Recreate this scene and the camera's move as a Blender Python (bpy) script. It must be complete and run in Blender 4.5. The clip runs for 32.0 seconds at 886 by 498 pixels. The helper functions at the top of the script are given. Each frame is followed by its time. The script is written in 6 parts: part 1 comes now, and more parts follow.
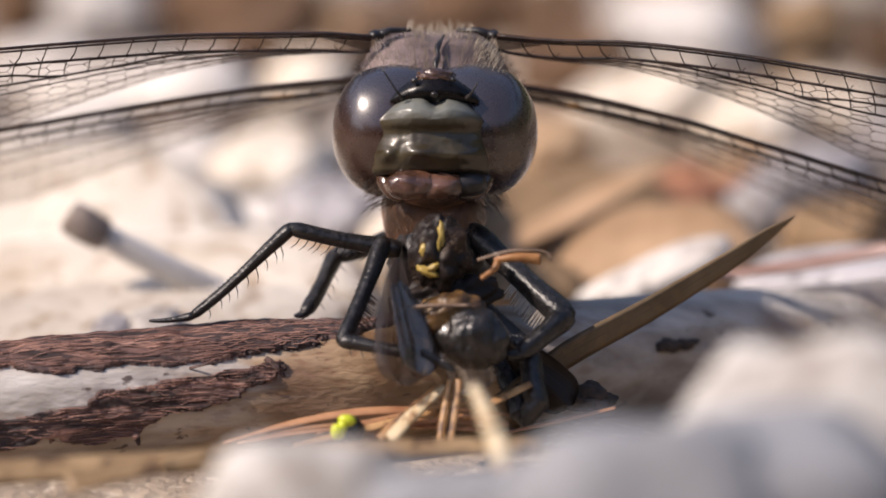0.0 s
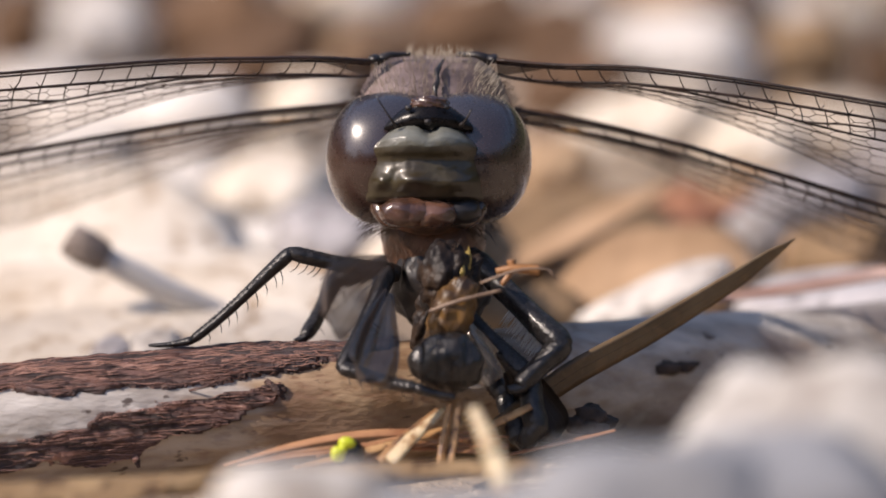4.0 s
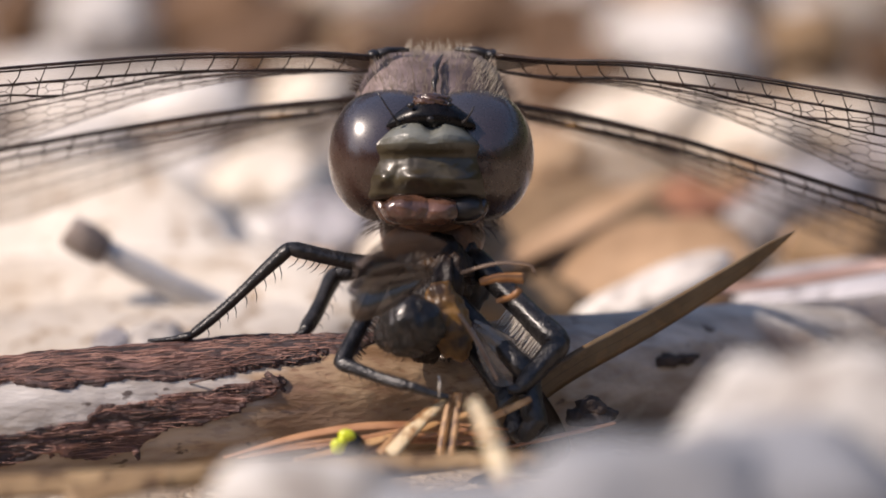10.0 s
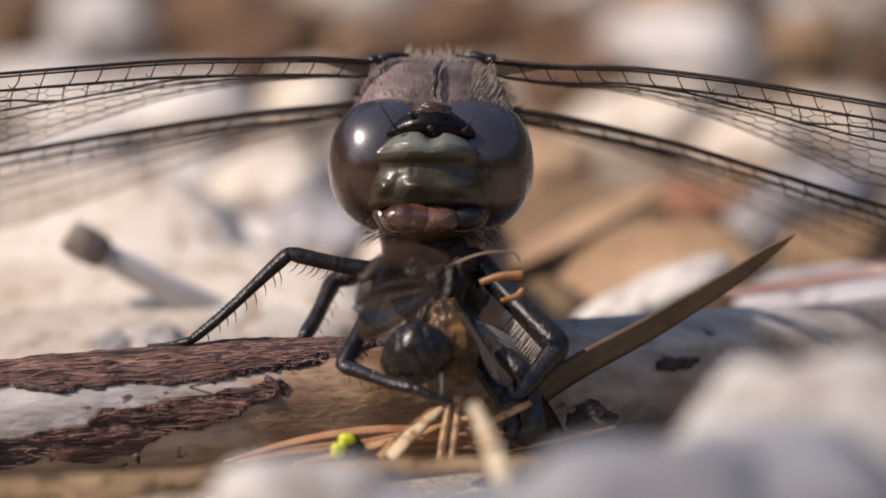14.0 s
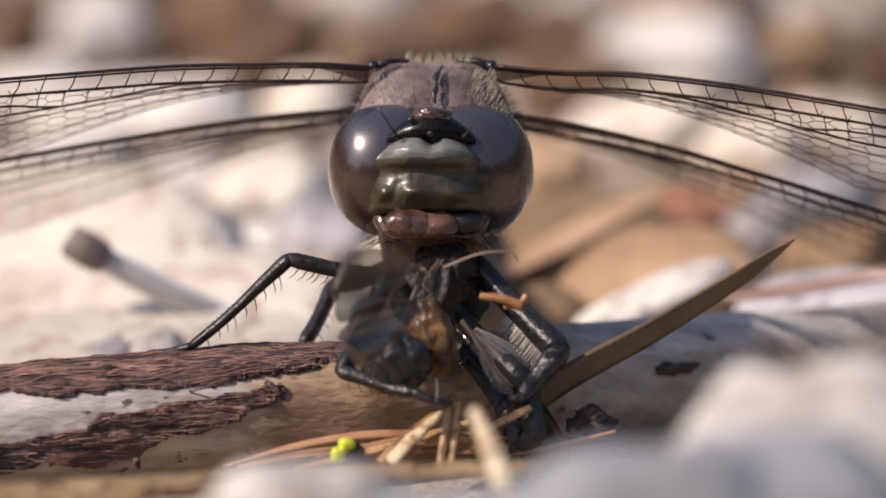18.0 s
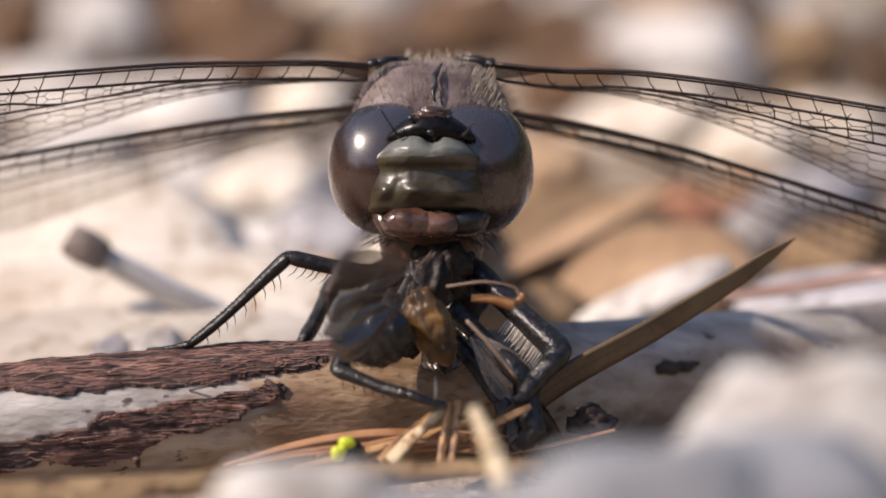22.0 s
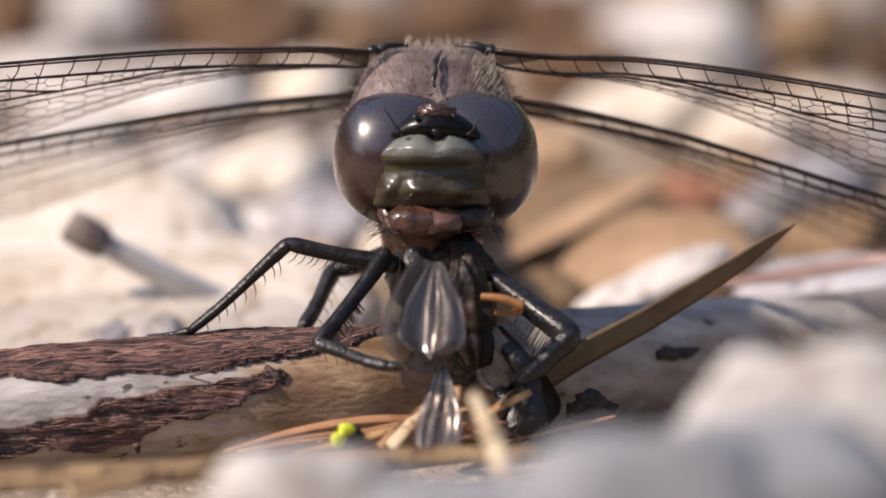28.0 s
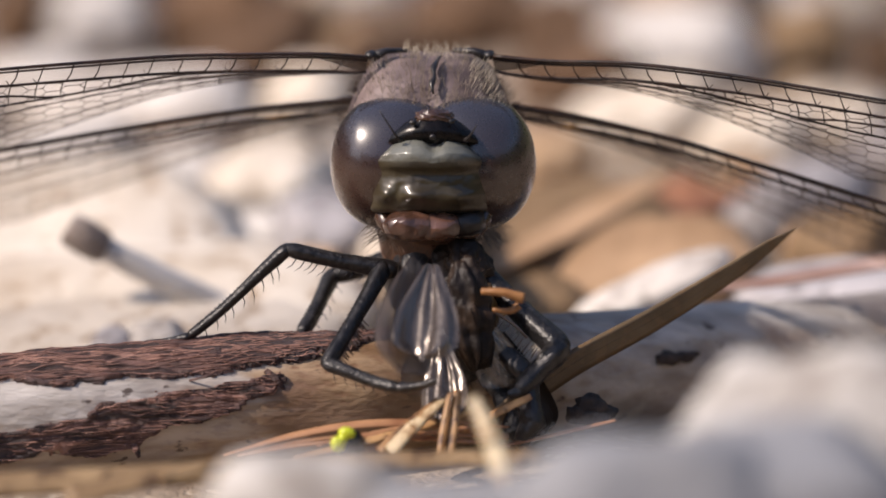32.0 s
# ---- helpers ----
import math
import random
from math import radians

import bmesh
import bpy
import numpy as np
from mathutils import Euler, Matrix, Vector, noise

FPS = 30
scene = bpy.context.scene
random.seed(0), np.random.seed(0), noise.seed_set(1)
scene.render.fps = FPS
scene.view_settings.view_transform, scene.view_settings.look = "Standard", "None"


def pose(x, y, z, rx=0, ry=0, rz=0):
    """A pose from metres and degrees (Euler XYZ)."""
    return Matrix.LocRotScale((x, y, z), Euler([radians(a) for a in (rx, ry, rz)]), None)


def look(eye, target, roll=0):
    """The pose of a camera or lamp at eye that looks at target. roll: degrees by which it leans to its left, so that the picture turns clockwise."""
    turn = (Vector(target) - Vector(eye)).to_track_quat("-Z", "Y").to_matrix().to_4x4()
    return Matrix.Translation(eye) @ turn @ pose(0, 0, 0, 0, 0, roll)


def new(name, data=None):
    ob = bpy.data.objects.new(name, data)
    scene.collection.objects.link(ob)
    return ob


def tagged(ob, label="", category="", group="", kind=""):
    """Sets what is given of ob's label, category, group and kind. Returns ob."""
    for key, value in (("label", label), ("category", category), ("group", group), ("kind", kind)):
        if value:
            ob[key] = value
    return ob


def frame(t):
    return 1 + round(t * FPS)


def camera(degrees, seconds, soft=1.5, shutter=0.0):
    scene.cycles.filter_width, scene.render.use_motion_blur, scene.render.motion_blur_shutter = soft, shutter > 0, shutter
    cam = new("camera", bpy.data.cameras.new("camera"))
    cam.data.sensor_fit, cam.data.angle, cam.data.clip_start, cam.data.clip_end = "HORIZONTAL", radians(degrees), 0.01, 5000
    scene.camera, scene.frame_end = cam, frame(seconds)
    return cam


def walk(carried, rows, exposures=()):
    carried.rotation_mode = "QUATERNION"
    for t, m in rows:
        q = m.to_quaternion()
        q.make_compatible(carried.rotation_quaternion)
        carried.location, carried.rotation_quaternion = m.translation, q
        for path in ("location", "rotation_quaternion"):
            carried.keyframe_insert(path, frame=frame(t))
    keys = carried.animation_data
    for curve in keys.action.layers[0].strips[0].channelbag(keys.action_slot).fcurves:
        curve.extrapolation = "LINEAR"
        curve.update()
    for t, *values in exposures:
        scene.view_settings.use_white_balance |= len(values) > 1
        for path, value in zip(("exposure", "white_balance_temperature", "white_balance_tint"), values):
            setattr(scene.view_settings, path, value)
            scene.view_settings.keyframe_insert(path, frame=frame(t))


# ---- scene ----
# A macro view of a dragonfly that eats its catch on a twig among gravel.
# Lengths below are in millimetres until they are handed to Blender.
MM = 0.001
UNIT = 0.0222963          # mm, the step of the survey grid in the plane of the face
DIP = radians(12)         # the view looks down by this much
FAR = 250.0               # mm from the lens to the plane of the face
GROUND = -9.2             # mm, height of the ground under the twig
TURN = Matrix.Rotation(-DIP, 3, "X")


def at(a, b, w=0.0):
    """World point in mm, from survey steps across and down and the depth w behind the face's plane."""
    s = UNIT * (1 + w / FAR)
    return TURN @ Vector(((a - 784) * s, w, (441 - b) * s))


def ground_depth(b):
    """Depth at which the line of sight through survey row b meets the ground."""
    m = (441 - b) * UNIT / FAR
    return (GROUND - math.cos(DIP) * FAR * m) / (math.cos(DIP) * m - math.sin(DIP))


# ---- camera ----
cam = camera(8.0, 32.0, soft=1.8)
cam.data.dof.use_dof = True
cam.data.dof.focus_distance = 0.2525
cam.data.dof.aperture_fstop = 29.0
cam.data.dof.aperture_blades = 8
EYE = TURN @ Vector((0, -FAR, 0)) * MM
walk(cam, [(t, pose(EYE.x, EYE.y, EYE.z, 78 + d / 195.7, 0, 0)) for t, d in
       ((0, -38.0), (0.5, -33.1), (1, -28.5), (1.5, -21.4), (2, -27.2), (2.5, -17.7), (3, -2.4), (3.5, 1.8), (5.5, 1.8), (6, -1.8), (6.5, -6.1), (7, -15.0),
         (7.5, -12.2), (8, -7.3), (8.5, 3.1), (9, -9.2), (9.5, -8.2), (10, -11.6), (10.5, -7.6), (11, 0.0), (11.5, 4.9), (12, 11.3), (12.5, 10.7), (13, 0.0),
         (13.5, -4.6), (14, -4.9), (14.5, 4.6), (16.5, 3.4), (17, 3.4), (17.5, 3.4), (18, 3.4), (18.5, 1.5), (19, 3.1), (19.5, 1.5), (20, -5.2), (20.5, -14.1),
         (21, -6.4), (21.5, -2.4), (22, 1.2), (22.5, 4.6), (23, -4.3), (23.5, -4.3), (24, -12.2), (24.5, -18.7), (25, -10.7), (25.5, -19.6), (27.5, -26.3), (28, -23.3),
         (28.5, -15.6), (29, -18.1), (29.5, -12.5), (30, -14.7), (30.5, -18.4), (31, -15.0), (31.5, -21.4), (32, -15.9))],
     exposures=tuple((t, e, 6850, 17.5) for t, e in
                     ((0, 0.22), (2, 0.18), (8, 0.19), (11, 0.15), (13, 0.08), (14, -0.06), (14.5, -0.05), (17, 0.11), (19, 0.16), (22, 0.16), (24, 0.19), (25, 0.12), (28, 0.17), (31, 0.17), (32, 0.09))))

# ---- light ----
world = bpy.data.worlds.new("sky")
scene.world = world
world.use_nodes = True
SUN_WAY = Vector((-0.70, -0.22, 0.68)).normalized()     # towards the sun
sky = world.node_tree.nodes.new("ShaderNodeTexSky")
sky.sky_type, sky.sun_disc = "NISHITA", False
sky.sun_elevation = math.asin(SUN_WAY.z)
sky.sun_rotation = math.atan2(SUN_WAY.x, SUN_WAY.y)
world.node_tree.nodes["Background"].inputs[1].default_value = 0.15
world.node_tree.links.new(sky.outputs[0], world.node_tree.nodes["Background"].inputs[0])
sun = new("sun", bpy.data.lights.new("sun", "SUN"))
sun.data.energy, sun.data.angle, sun.data.color = 4.25, radians(0.53), (1.0, 0.91, 0.80)
sun.matrix_world = look(SUN_WAY * 2, (0, 0, 0))


# ---- materials ----
def shader(name, col, col2=None, scale=400.0, rough=0.6, bump=0.3, bump_scale=1500.0, metal=0.0, coat=0.0,
           stretch=(1, 1, 1), lo=0.35, hi=0.65, spots=None, vary=0.0, sss=0.0, dist=0.0001, spec=0.5):
    """A worn natural surface: two colours mixed by coarse noise, fine grain in the bump, optional darker specks."""
    m = bpy.data.materials.new(name)
    m.use_nodes = True
    nt = m.node_tree
    b = nt.nodes["Principled BSDF"]
    lk = nt.links.new
    tc = nt.nodes.new("ShaderNodeTexCoord")
    mp = nt.nodes.new("ShaderNodeMapping")
    mp.inputs["Scale"].default_value = stretch
    lk(tc.outputs["Object"], mp.inputs[0])
    n1 = nt.nodes.new("ShaderNodeTexNoise")
    n1.inputs["Scale"].default_value, n1.inputs["Detail"].default_value = scale, 6
    lk(mp.outputs[0], n1.inputs[0])
    rp = nt.nodes.new("ShaderNodeValToRGB")
    rp.color_ramp.elements[0].position, rp.color_ramp.elements[1].position = lo, hi
    rp.color_ramp.elements[0].color = (*col, 1)
    rp.color_ramp.elements[1].color = (*(col2 or [c * 1.25 for c in col]), 1)
    lk(n1.outputs[0], rp.inputs[0])
    out = rp.outputs[0]
    n2 = nt.nodes.new("ShaderNodeTexNoise")
    n2.inputs["Scale"].default_value, n2.inputs["Detail"].default_value = bump_scale, 5
    lk(mp.outputs[0], n2.inputs[0])
    if spots:
        r2 = nt.nodes.new("ShaderNodeValToRGB")
        r2.color_ramp.elements[0].position, r2.color_ramp.elements[1].position = 0.36, 0.46
        r2.color_ramp.elements[0].color, r2.color_ramp.elements[1].color = (1, 1, 1, 1), (0, 0, 0, 1)
        lk(n2.outputs[0], r2.inputs[0])
        mx = nt.nodes.new("ShaderNodeMixRGB")
        mx.inputs[2].default_value = (*spots, 1)
        lk(r2.outputs[0], mx.inputs[0])
        lk(out, mx.inputs[1])
        out = mx.outputs[0]
    if vary:
        oi = nt.nodes.new("ShaderNodeObjectInfo")
        hs = nt.nodes.new("ShaderNodeHueSaturation")
        mr = nt.nodes.new("ShaderNodeMapRange")
        mr.inputs[3].default_value, mr.inputs[4].default_value = 1 - vary, 1 + vary
        lk(oi.outputs["Random"], mr.inputs[0])
        lk(mr.outputs[0], hs.inputs["Value"])
        lk(out, hs.inputs["Color"])
        out = hs.outputs[0]
    lk(out, b.inputs["Base Color"])
    rr = nt.nodes.new("ShaderNodeMapRange")
    rr.inputs[3].default_value, rr.inputs[4].default_value = max(0.03, rough - 0.1), min(1, rough + 0.1)
    lk(n2.outputs[0], rr.inputs[0])
    lk(rr.outputs[0], b.inputs["Roughness"])
    b.inputs["Metallic"].default_value = metal
    b.inputs["Coat Weight"].default_value = coat
    b.inputs["Coat Roughness"].default_value = 0.12
    b.inputs["Specular IOR Level"].default_value = spec
    if sss:
        b.inputs["Subsurface Weight"].default_value = sss
        b.inputs["Subsurface Radius"].default_value = (0.0006, 0.0004, 0.0002)
    if bump:
        bp = nt.nodes.new("ShaderNodeBump")
        bp.inputs["Strength"].default_value, bp.inputs["Distance"].default_value = bump, dist
        lk(n2.outputs[0], bp.inputs["Height"])
        lk(bp.outputs[0], b.inputs["Normal"])
    return m


def film_shader(name, tint, cover, rough=0.12, gloss=0.08, scale=900.0, spread=0.5, sheen=(1, 1, 1)):
    """A thin insect membrane: mostly see-through, a little pigment, a little gloss."""
    m = bpy.data.materials.new(name)
    m.use_nodes = True
    nt = m.node_tree
    lk = nt.links.new
    nt.nodes.remove(nt.nodes["Principled BSDF"])
    tr = nt.nodes.new("ShaderNodeBsdfTransparent")
    df = nt.nodes.new("ShaderNodeBsdfDiffuse")
    gl = nt.nodes.new("ShaderNodeBsdfGlossy")
    df.inputs[0].default_value = (*tint, 1)
    tr.inputs[0].default_value = (*[1 - (1 - c) * 0.25 for c in tint], 1)
    gl.inputs[0].default_value = (*sheen, 1)
    gl.inputs["Roughness"].default_value = rough
    tc = nt.nodes.new("ShaderNodeTexCoord")
    nz = nt.nodes.new("ShaderNodeTexNoise")
    nz.inputs["Scale"].default_value = scale
    lk(tc.outputs["Object"], nz.inputs[0])
    mr = nt.nodes.new("ShaderNodeMapRange")
    mr.inputs[3].default_value, mr.inputs[4].default_value = cover * (1 - spread), cover * (1 + spread)
    lk(nz.outputs[0], mr.inputs[0])
    a = nt.nodes.new("ShaderNodeMixShader")
    c = nt.nodes.new("ShaderNodeMixShader")
    lk(mr.outputs[0], a.inputs[0])
    lk(tr.outputs[0], a.inputs[1])
    lk(df.outputs[0], a.inputs[2])
    c.inputs[0].default_value = gloss
    lk(a.outputs[0], c.inputs[1])
    lk(gl.outputs[0], c.inputs[2])
    bp = nt.nodes.new("ShaderNodeBump")
    bp.inputs["Strength"].default_value, bp.inputs["Distance"].default_value = 0.4, 0.0001
    lk(nz.outputs[0], bp.inputs["Height"])
    lk(bp.outputs[0], gl.inputs["Normal"])
    lk(c.outputs[0], nt.nodes["Material Output"].inputs[0])
    return m


def two_tone(name, low, high, z0, z1, rough=0.15, coat=0.5, bump=0.05):
    """Base colour that changes from low to high along the thing's own height."""
    m = shader(name, low, high, rough=rough, coat=coat, bump=bump, bump_scale=9000)
    nt = m.node_tree
    tc = nt.nodes.new("ShaderNodeTexCoord")
    sp = nt.nodes.new("ShaderNodeSeparateXYZ")
    mr = nt.nodes.new("ShaderNodeMapRange")
    mr.inputs[1].default_value, mr.inputs[2].default_value = z0 * MM, z1 * MM
    mx = nt.nodes.new("ShaderNodeMixRGB")
    mx.inputs[1].default_value, mx.inputs[2].default_value = (*low, 1), (*high, 1)
    nt.links.new(tc.outputs["Object"], sp.inputs[0])
    nt.links.new(sp.outputs[2], mr.inputs[0])
    nt.links.new(mr.outputs[0], mx.inputs[0])
    nt.links.new(mx.outputs[0], nt.nodes["Principled BSDF"].inputs["Base Color"])
    return m


M_WHITE = shader("white_stone", (0.50, 0.46, 0.42), (0.78, 0.74, 0.69), 130, 0.75, 0.5, 900, spots=(0.40, 0.36, 0.33), vary=0.12, dist=0.0004)
M_CREAM = shader("cream_stone", (0.62, 0.535, 0.43), (0.82, 0.75, 0.65), 140, 0.8, 0.5, 800, spots=(0.42, 0.31, 0.21), vary=0.1, dist=0.0004)
M_GREY = shader("grey_stone", (0.33, 0.31, 0.32), (0.56, 0.54, 0.55), 120, 0.8, 0.5, 800, spots=(0.22, 0.2, 0.2), vary=0.15, dist=0.0004)
M_TAN = shader("tan_stone", (0.32, 0.20, 0.11), (0.52, 0.36, 0.22), 150, 0.8, 0.5, 800, spots=(0.2, 0.12, 0.07), vary=0.15, dist=0.0004)
M_LITTER = shader("leaf_litter", (0.18, 0.110, 0.052), (0.31, 0.20, 0.108), 150, 0.8, 0.5, 900, vary=0.1, dist=0.0004)
M_BROWN = shader("brown_litter", (0.068, 0.036, 0.019), (0.19, 0.108, 0.058), 150, 0.85, 0.5, 900, vary=0.2, dist=0.0004)
M_RUST = shader("rust_litter", (0.17, 0.065, 0.035), (0.40, 0.18, 0.09), 160, 0.75, 0.5, 900, vary=0.1, dist=0.0004)
M_SOIL = shader("soil", (0.20, 0.15, 0.11), (0.42, 0.34, 0.26), 220, 0.95, 0.8, 1400, spots=(0.5, 0.42, 0.33), dist=0.0006)
M_WOOD = shader("weathered_wood", (0.19, 0.112, 0.060), (0.42, 0.295, 0.185), 800, 0.42, 0.7, 3200, stretch=(0.4, 1.1, 1.1), spots=(0.25, 0.15, 0.09), dist=0.00016)
M_BARK = shader("flaky_bark", (0.034, 0.020, 0.019), (0.195, 0.105, 0.088), 1900, 0.6, 1.0, 4200, stretch=(0.24, 1.2, 1.2), lo=0.38, hi=0.64, dist=0.0005)
M_NEEDLE = shader("dry_needle", (0.30, 0.15, 0.055), (0.52, 0.31, 0.14), 500, 0.5, 0.3, 1600, stretch=(1, 1, 1), spots=(0.12, 0.05, 0.02), vary=0.15, sss=0.1)
M_STRAW = shader("straw", (0.47, 0.365, 0.215), (0.67, 0.57, 0.40), 500, 0.5, 0.3, 1500, spots=(0.28, 0.17, 0.08), vary=0.1, sss=0.15)
M_RED = shader("red_needle", (0.25, 0.105, 0.050), (0.43, 0.225, 0.115), 600, 0.4, 0.3, 1500, vary=0.1)
M_LEAF = shader("dry_blade", (0.21, 0.13, 0.062), (0.37, 0.25, 0.13), 350, 0.55, 0.4, 1500, spots=(0.1, 0.055, 0.025), sss=0.05)
# brown eye; the bluish upper tone puts the sky's sheen into the colour
M_EYE = two_tone("eye", (0.036, 0.014, 0.008), (0.030, 0.027, 0.034), 0.2, 2.2, 0.29, 1.0, 0.02)
M_EYE.node_tree.nodes["Principled BSDF"].inputs["Specular IOR Level"].default_value = 0.65
M_EYE.node_tree.nodes["Principled BSDF"].inputs["Coat Roughness"].default_value = 0.18
M_EYE.node_tree.nodes["Principled BSDF"].inputs["Coat IOR"].default_value = 1.5
M_FRONS = two_tone("frons", (0.042, 0.032, 0.015), (0.155, 0.160, 0.138), 0.62, 1.25, 0.34, 0.3, 0.3)
M_CLYP = shader("clypeus", (0.030, 0.021, 0.011), (0.058, 0.046, 0.020), 420, 0.34, 0.35, 2400, coat=0.3, dist=0.00006)
M_LABRUM = shader("labrum", (0.050, 0.024, 0.016), (0.175, 0.085, 0.055), 700, 0.15, 1.0, 1700, coat=0.9, sss=0.1, dist=0.00022)
M_WET = shader("wet_brown_cuticle", (0.026, 0.013, 0.009), (0.095, 0.046, 0.026), 900, 0.2, 0.5, 2400, coat=0.6, dist=0.0001)
M_DARK = shader("black_cuticle", (0.008, 0.0065, 0.006), (0.022, 0.017, 0.015), 1500, 0.38, 0.35, 5000, coat=0.1, dist=0.00003)
M_BLACK = shader("black_face_cuticle", (0.003, 0.0025, 0.0025), (0.008, 0.006, 0.006), 1500, 0.28, 0.35, 4000, dist=0.00004, spec=0.25)
M_LEG = shader("leg_cuticle", (0.012, 0.011, 0.0115), (0.042, 0.039, 0.040), 2200, 0.34, 0.8, 5200, coat=0.08, lo=0.45, hi=0.75, dist=0.00008)
M_THORAX = shader("thorax_cuticle", (0.125, 0.090, 0.087), (0.255, 0.195, 0.188), 700, 0.6, 0.5, 4200, dist=0.00008)
M_CHIN = shader("chin_cuticle", (0.055, 0.029, 0.018), (0.20, 0.098, 0.056), 800, 0.45, 0.4, 3000, dist=0.00006)
M_HAIR = shader("hair", (0.13, 0.10, 0.075), (0.28, 0.23, 0.18), 900, 0.5, 0)
M_SIDEHAIR = shader("side_hair", (0.34, 0.29, 0.22), (0.58, 0.51, 0.42), 900, 0.5, 0)
M_DHAIR = shader("dark_hair", (0.05, 0.03, 0.02), (0.12, 0.075, 0.05), 900, 0.5, 0)
M_NET = shader("net_vein", (0.022, 0.012, 0.009), (0.05, 0.028, 0.018), 900, 0.45, 0.2, 4000)
M_VEIN = shader("vein", (0.012, 0.007, 0.005), (0.042, 0.021, 0.014), 900, 0.38, 0.2, 4000)
M_AMBER = shader("amber", (0.25, 0.11, 0.02), (0.42, 0.22, 0.04), 900, 0.4, 0.2, 4000)
M_FILM = film_shader("wing_film", (0.34, 0.27, 0.20), 0.10, gloss=0.035)
M_SMOKE = film_shader("wing_base_film", (0.045, 0.027, 0.02), 0.62, gloss=0.07)
M_PSHINY = shader("catch_cuticle", (0.007, 0.0065, 0.0065), (0.024, 0.020, 0.018), 1500, 0.32, 0.8, 2600, coat=0.15, dist=0.00014)
M_DRYLEAF = shader("dry_leaf_blade", (0.105, 0.070, 0.037), (0.185, 0.128, 0.070), 420, 0.55, 0.4, 1700, spots=(0.16, 0.10, 0.05), sss=0.05)
M_ORANGE = shader("orange_litter", (0.28, 0.165, 0.082), (0.47, 0.305, 0.18), 150, 0.7, 0.5, 900, vary=0.1, dist=0.0004)
M_PALE = shader("pale_stone", (0.42, 0.40, 0.375), (0.68, 0.655, 0.615), 260, 0.85, 0.6, 700, spots=(0.26, 0.23, 0.20), dist=0.0005)
# bluish tone of shaded stone, put into the base colour
M_SHADESTONE = shader("shade_blue_stone", (0.205, 0.212, 0.228), (0.315, 0.323, 0.342), 110, 0.8, 0.4, 900, dist=0.0004)
M_PINK = shader("faded_leaf", (0.46, 0.27, 0.21), (0.68, 0.50, 0.43), 200, 0.7, 0.4, 900)
M_CREST = shader("crest_hair", (0.42, 0.37, 0.31), (0.66, 0.61, 0.54), 900, 0.5, 0)
M_PTORN = shader("catch_torso", (0.013, 0.009, 0.008), (0.055, 0.032, 0.018), 900, 0.5, 0.8, 2600, lo=0.45, hi=0.7, dist=0.0001, spec=0.25)
M_PBROWN = shader("catch_belly", (0.034, 0.017, 0.008), (0.21, 0.108, 0.026), 1000, 0.45, 0.6, 3000, dist=0.00006)
M_PLEG = shader("catch_leg", (0.18, 0.070, 0.022), (0.38, 0.18, 0.065), 900, 0.4, 0.2, 3000)
M_PDULL = shader("catch_thin_leg", (0.15, 0.095, 0.065), (0.30, 0.21, 0.15), 900, 0.5, 0.2, 3000)
M_YELLOW = shader("yellow_mark", (0.34, 0.23, 0.045), (0.52, 0.38, 0.11), 900, 0.4, 0.2, 3000)
M_PWING = film_shader("catch_wing_film", (0.15, 0.118, 0.105), 0.66, rough=0.3, gloss=0.045, scale=1300, spread=0.3, sheen=(0.9, 0.78, 0.66))
M_PFOLD = film_shader("catch_folded_wing_film", (0.075, 0.062, 0.058), 0.84, rough=0.25, gloss=0.11, scale=1300, spread=0.06, sheen=(0.95, 0.86, 0.78))
M_PDARKWING = film_shader("catch_dark_wing_film", (0.030, 0.022, 0.018), 0.97, rough=0.35, gloss=0.012, scale=1300, spread=0.03)
M_PGREY = film_shader("catch_pale_wing_film", (0.42, 0.37, 0.32), 0.46, rough=0.25, gloss=0.08, scale=1300)
M_LIME = shader("lime_mark", (0.50, 0.58, 0.02), (0.72, 0.76, 0.06), 900, 0.35, 0.2, 3000)
# dim green-brown for the added ring that blocks the low sky
M_SKYRING = shader("sky_ring", (0.030, 0.040, 0.016), (0.085, 0.09, 0.04), 0.4, 0.9, 0)
M_CRUMB = shader("dark_crumb", (0.022, 0.016, 0.014), (0.075, 0.052, 0.042), 1500, 0.8, 0.8, 3000, dist=0.0003)
M_STEMEND = shader("stem_end", (0.17, 0.135, 0.12), (0.34, 0.285, 0.255), 900, 0.85, 0.6, 2500, dist=0.0002)
M_BONE = shader("bleached_stem", (0.62, 0.60, 0.58), (0.84, 0.82, 0.80), 300, 0.7, 0.3, 1500)
M_FIBRE = shader("bark_fibre", (0.176, 0.084, 0.065), (0.540, 0.304, 0.236), 700, 0.6, 0)


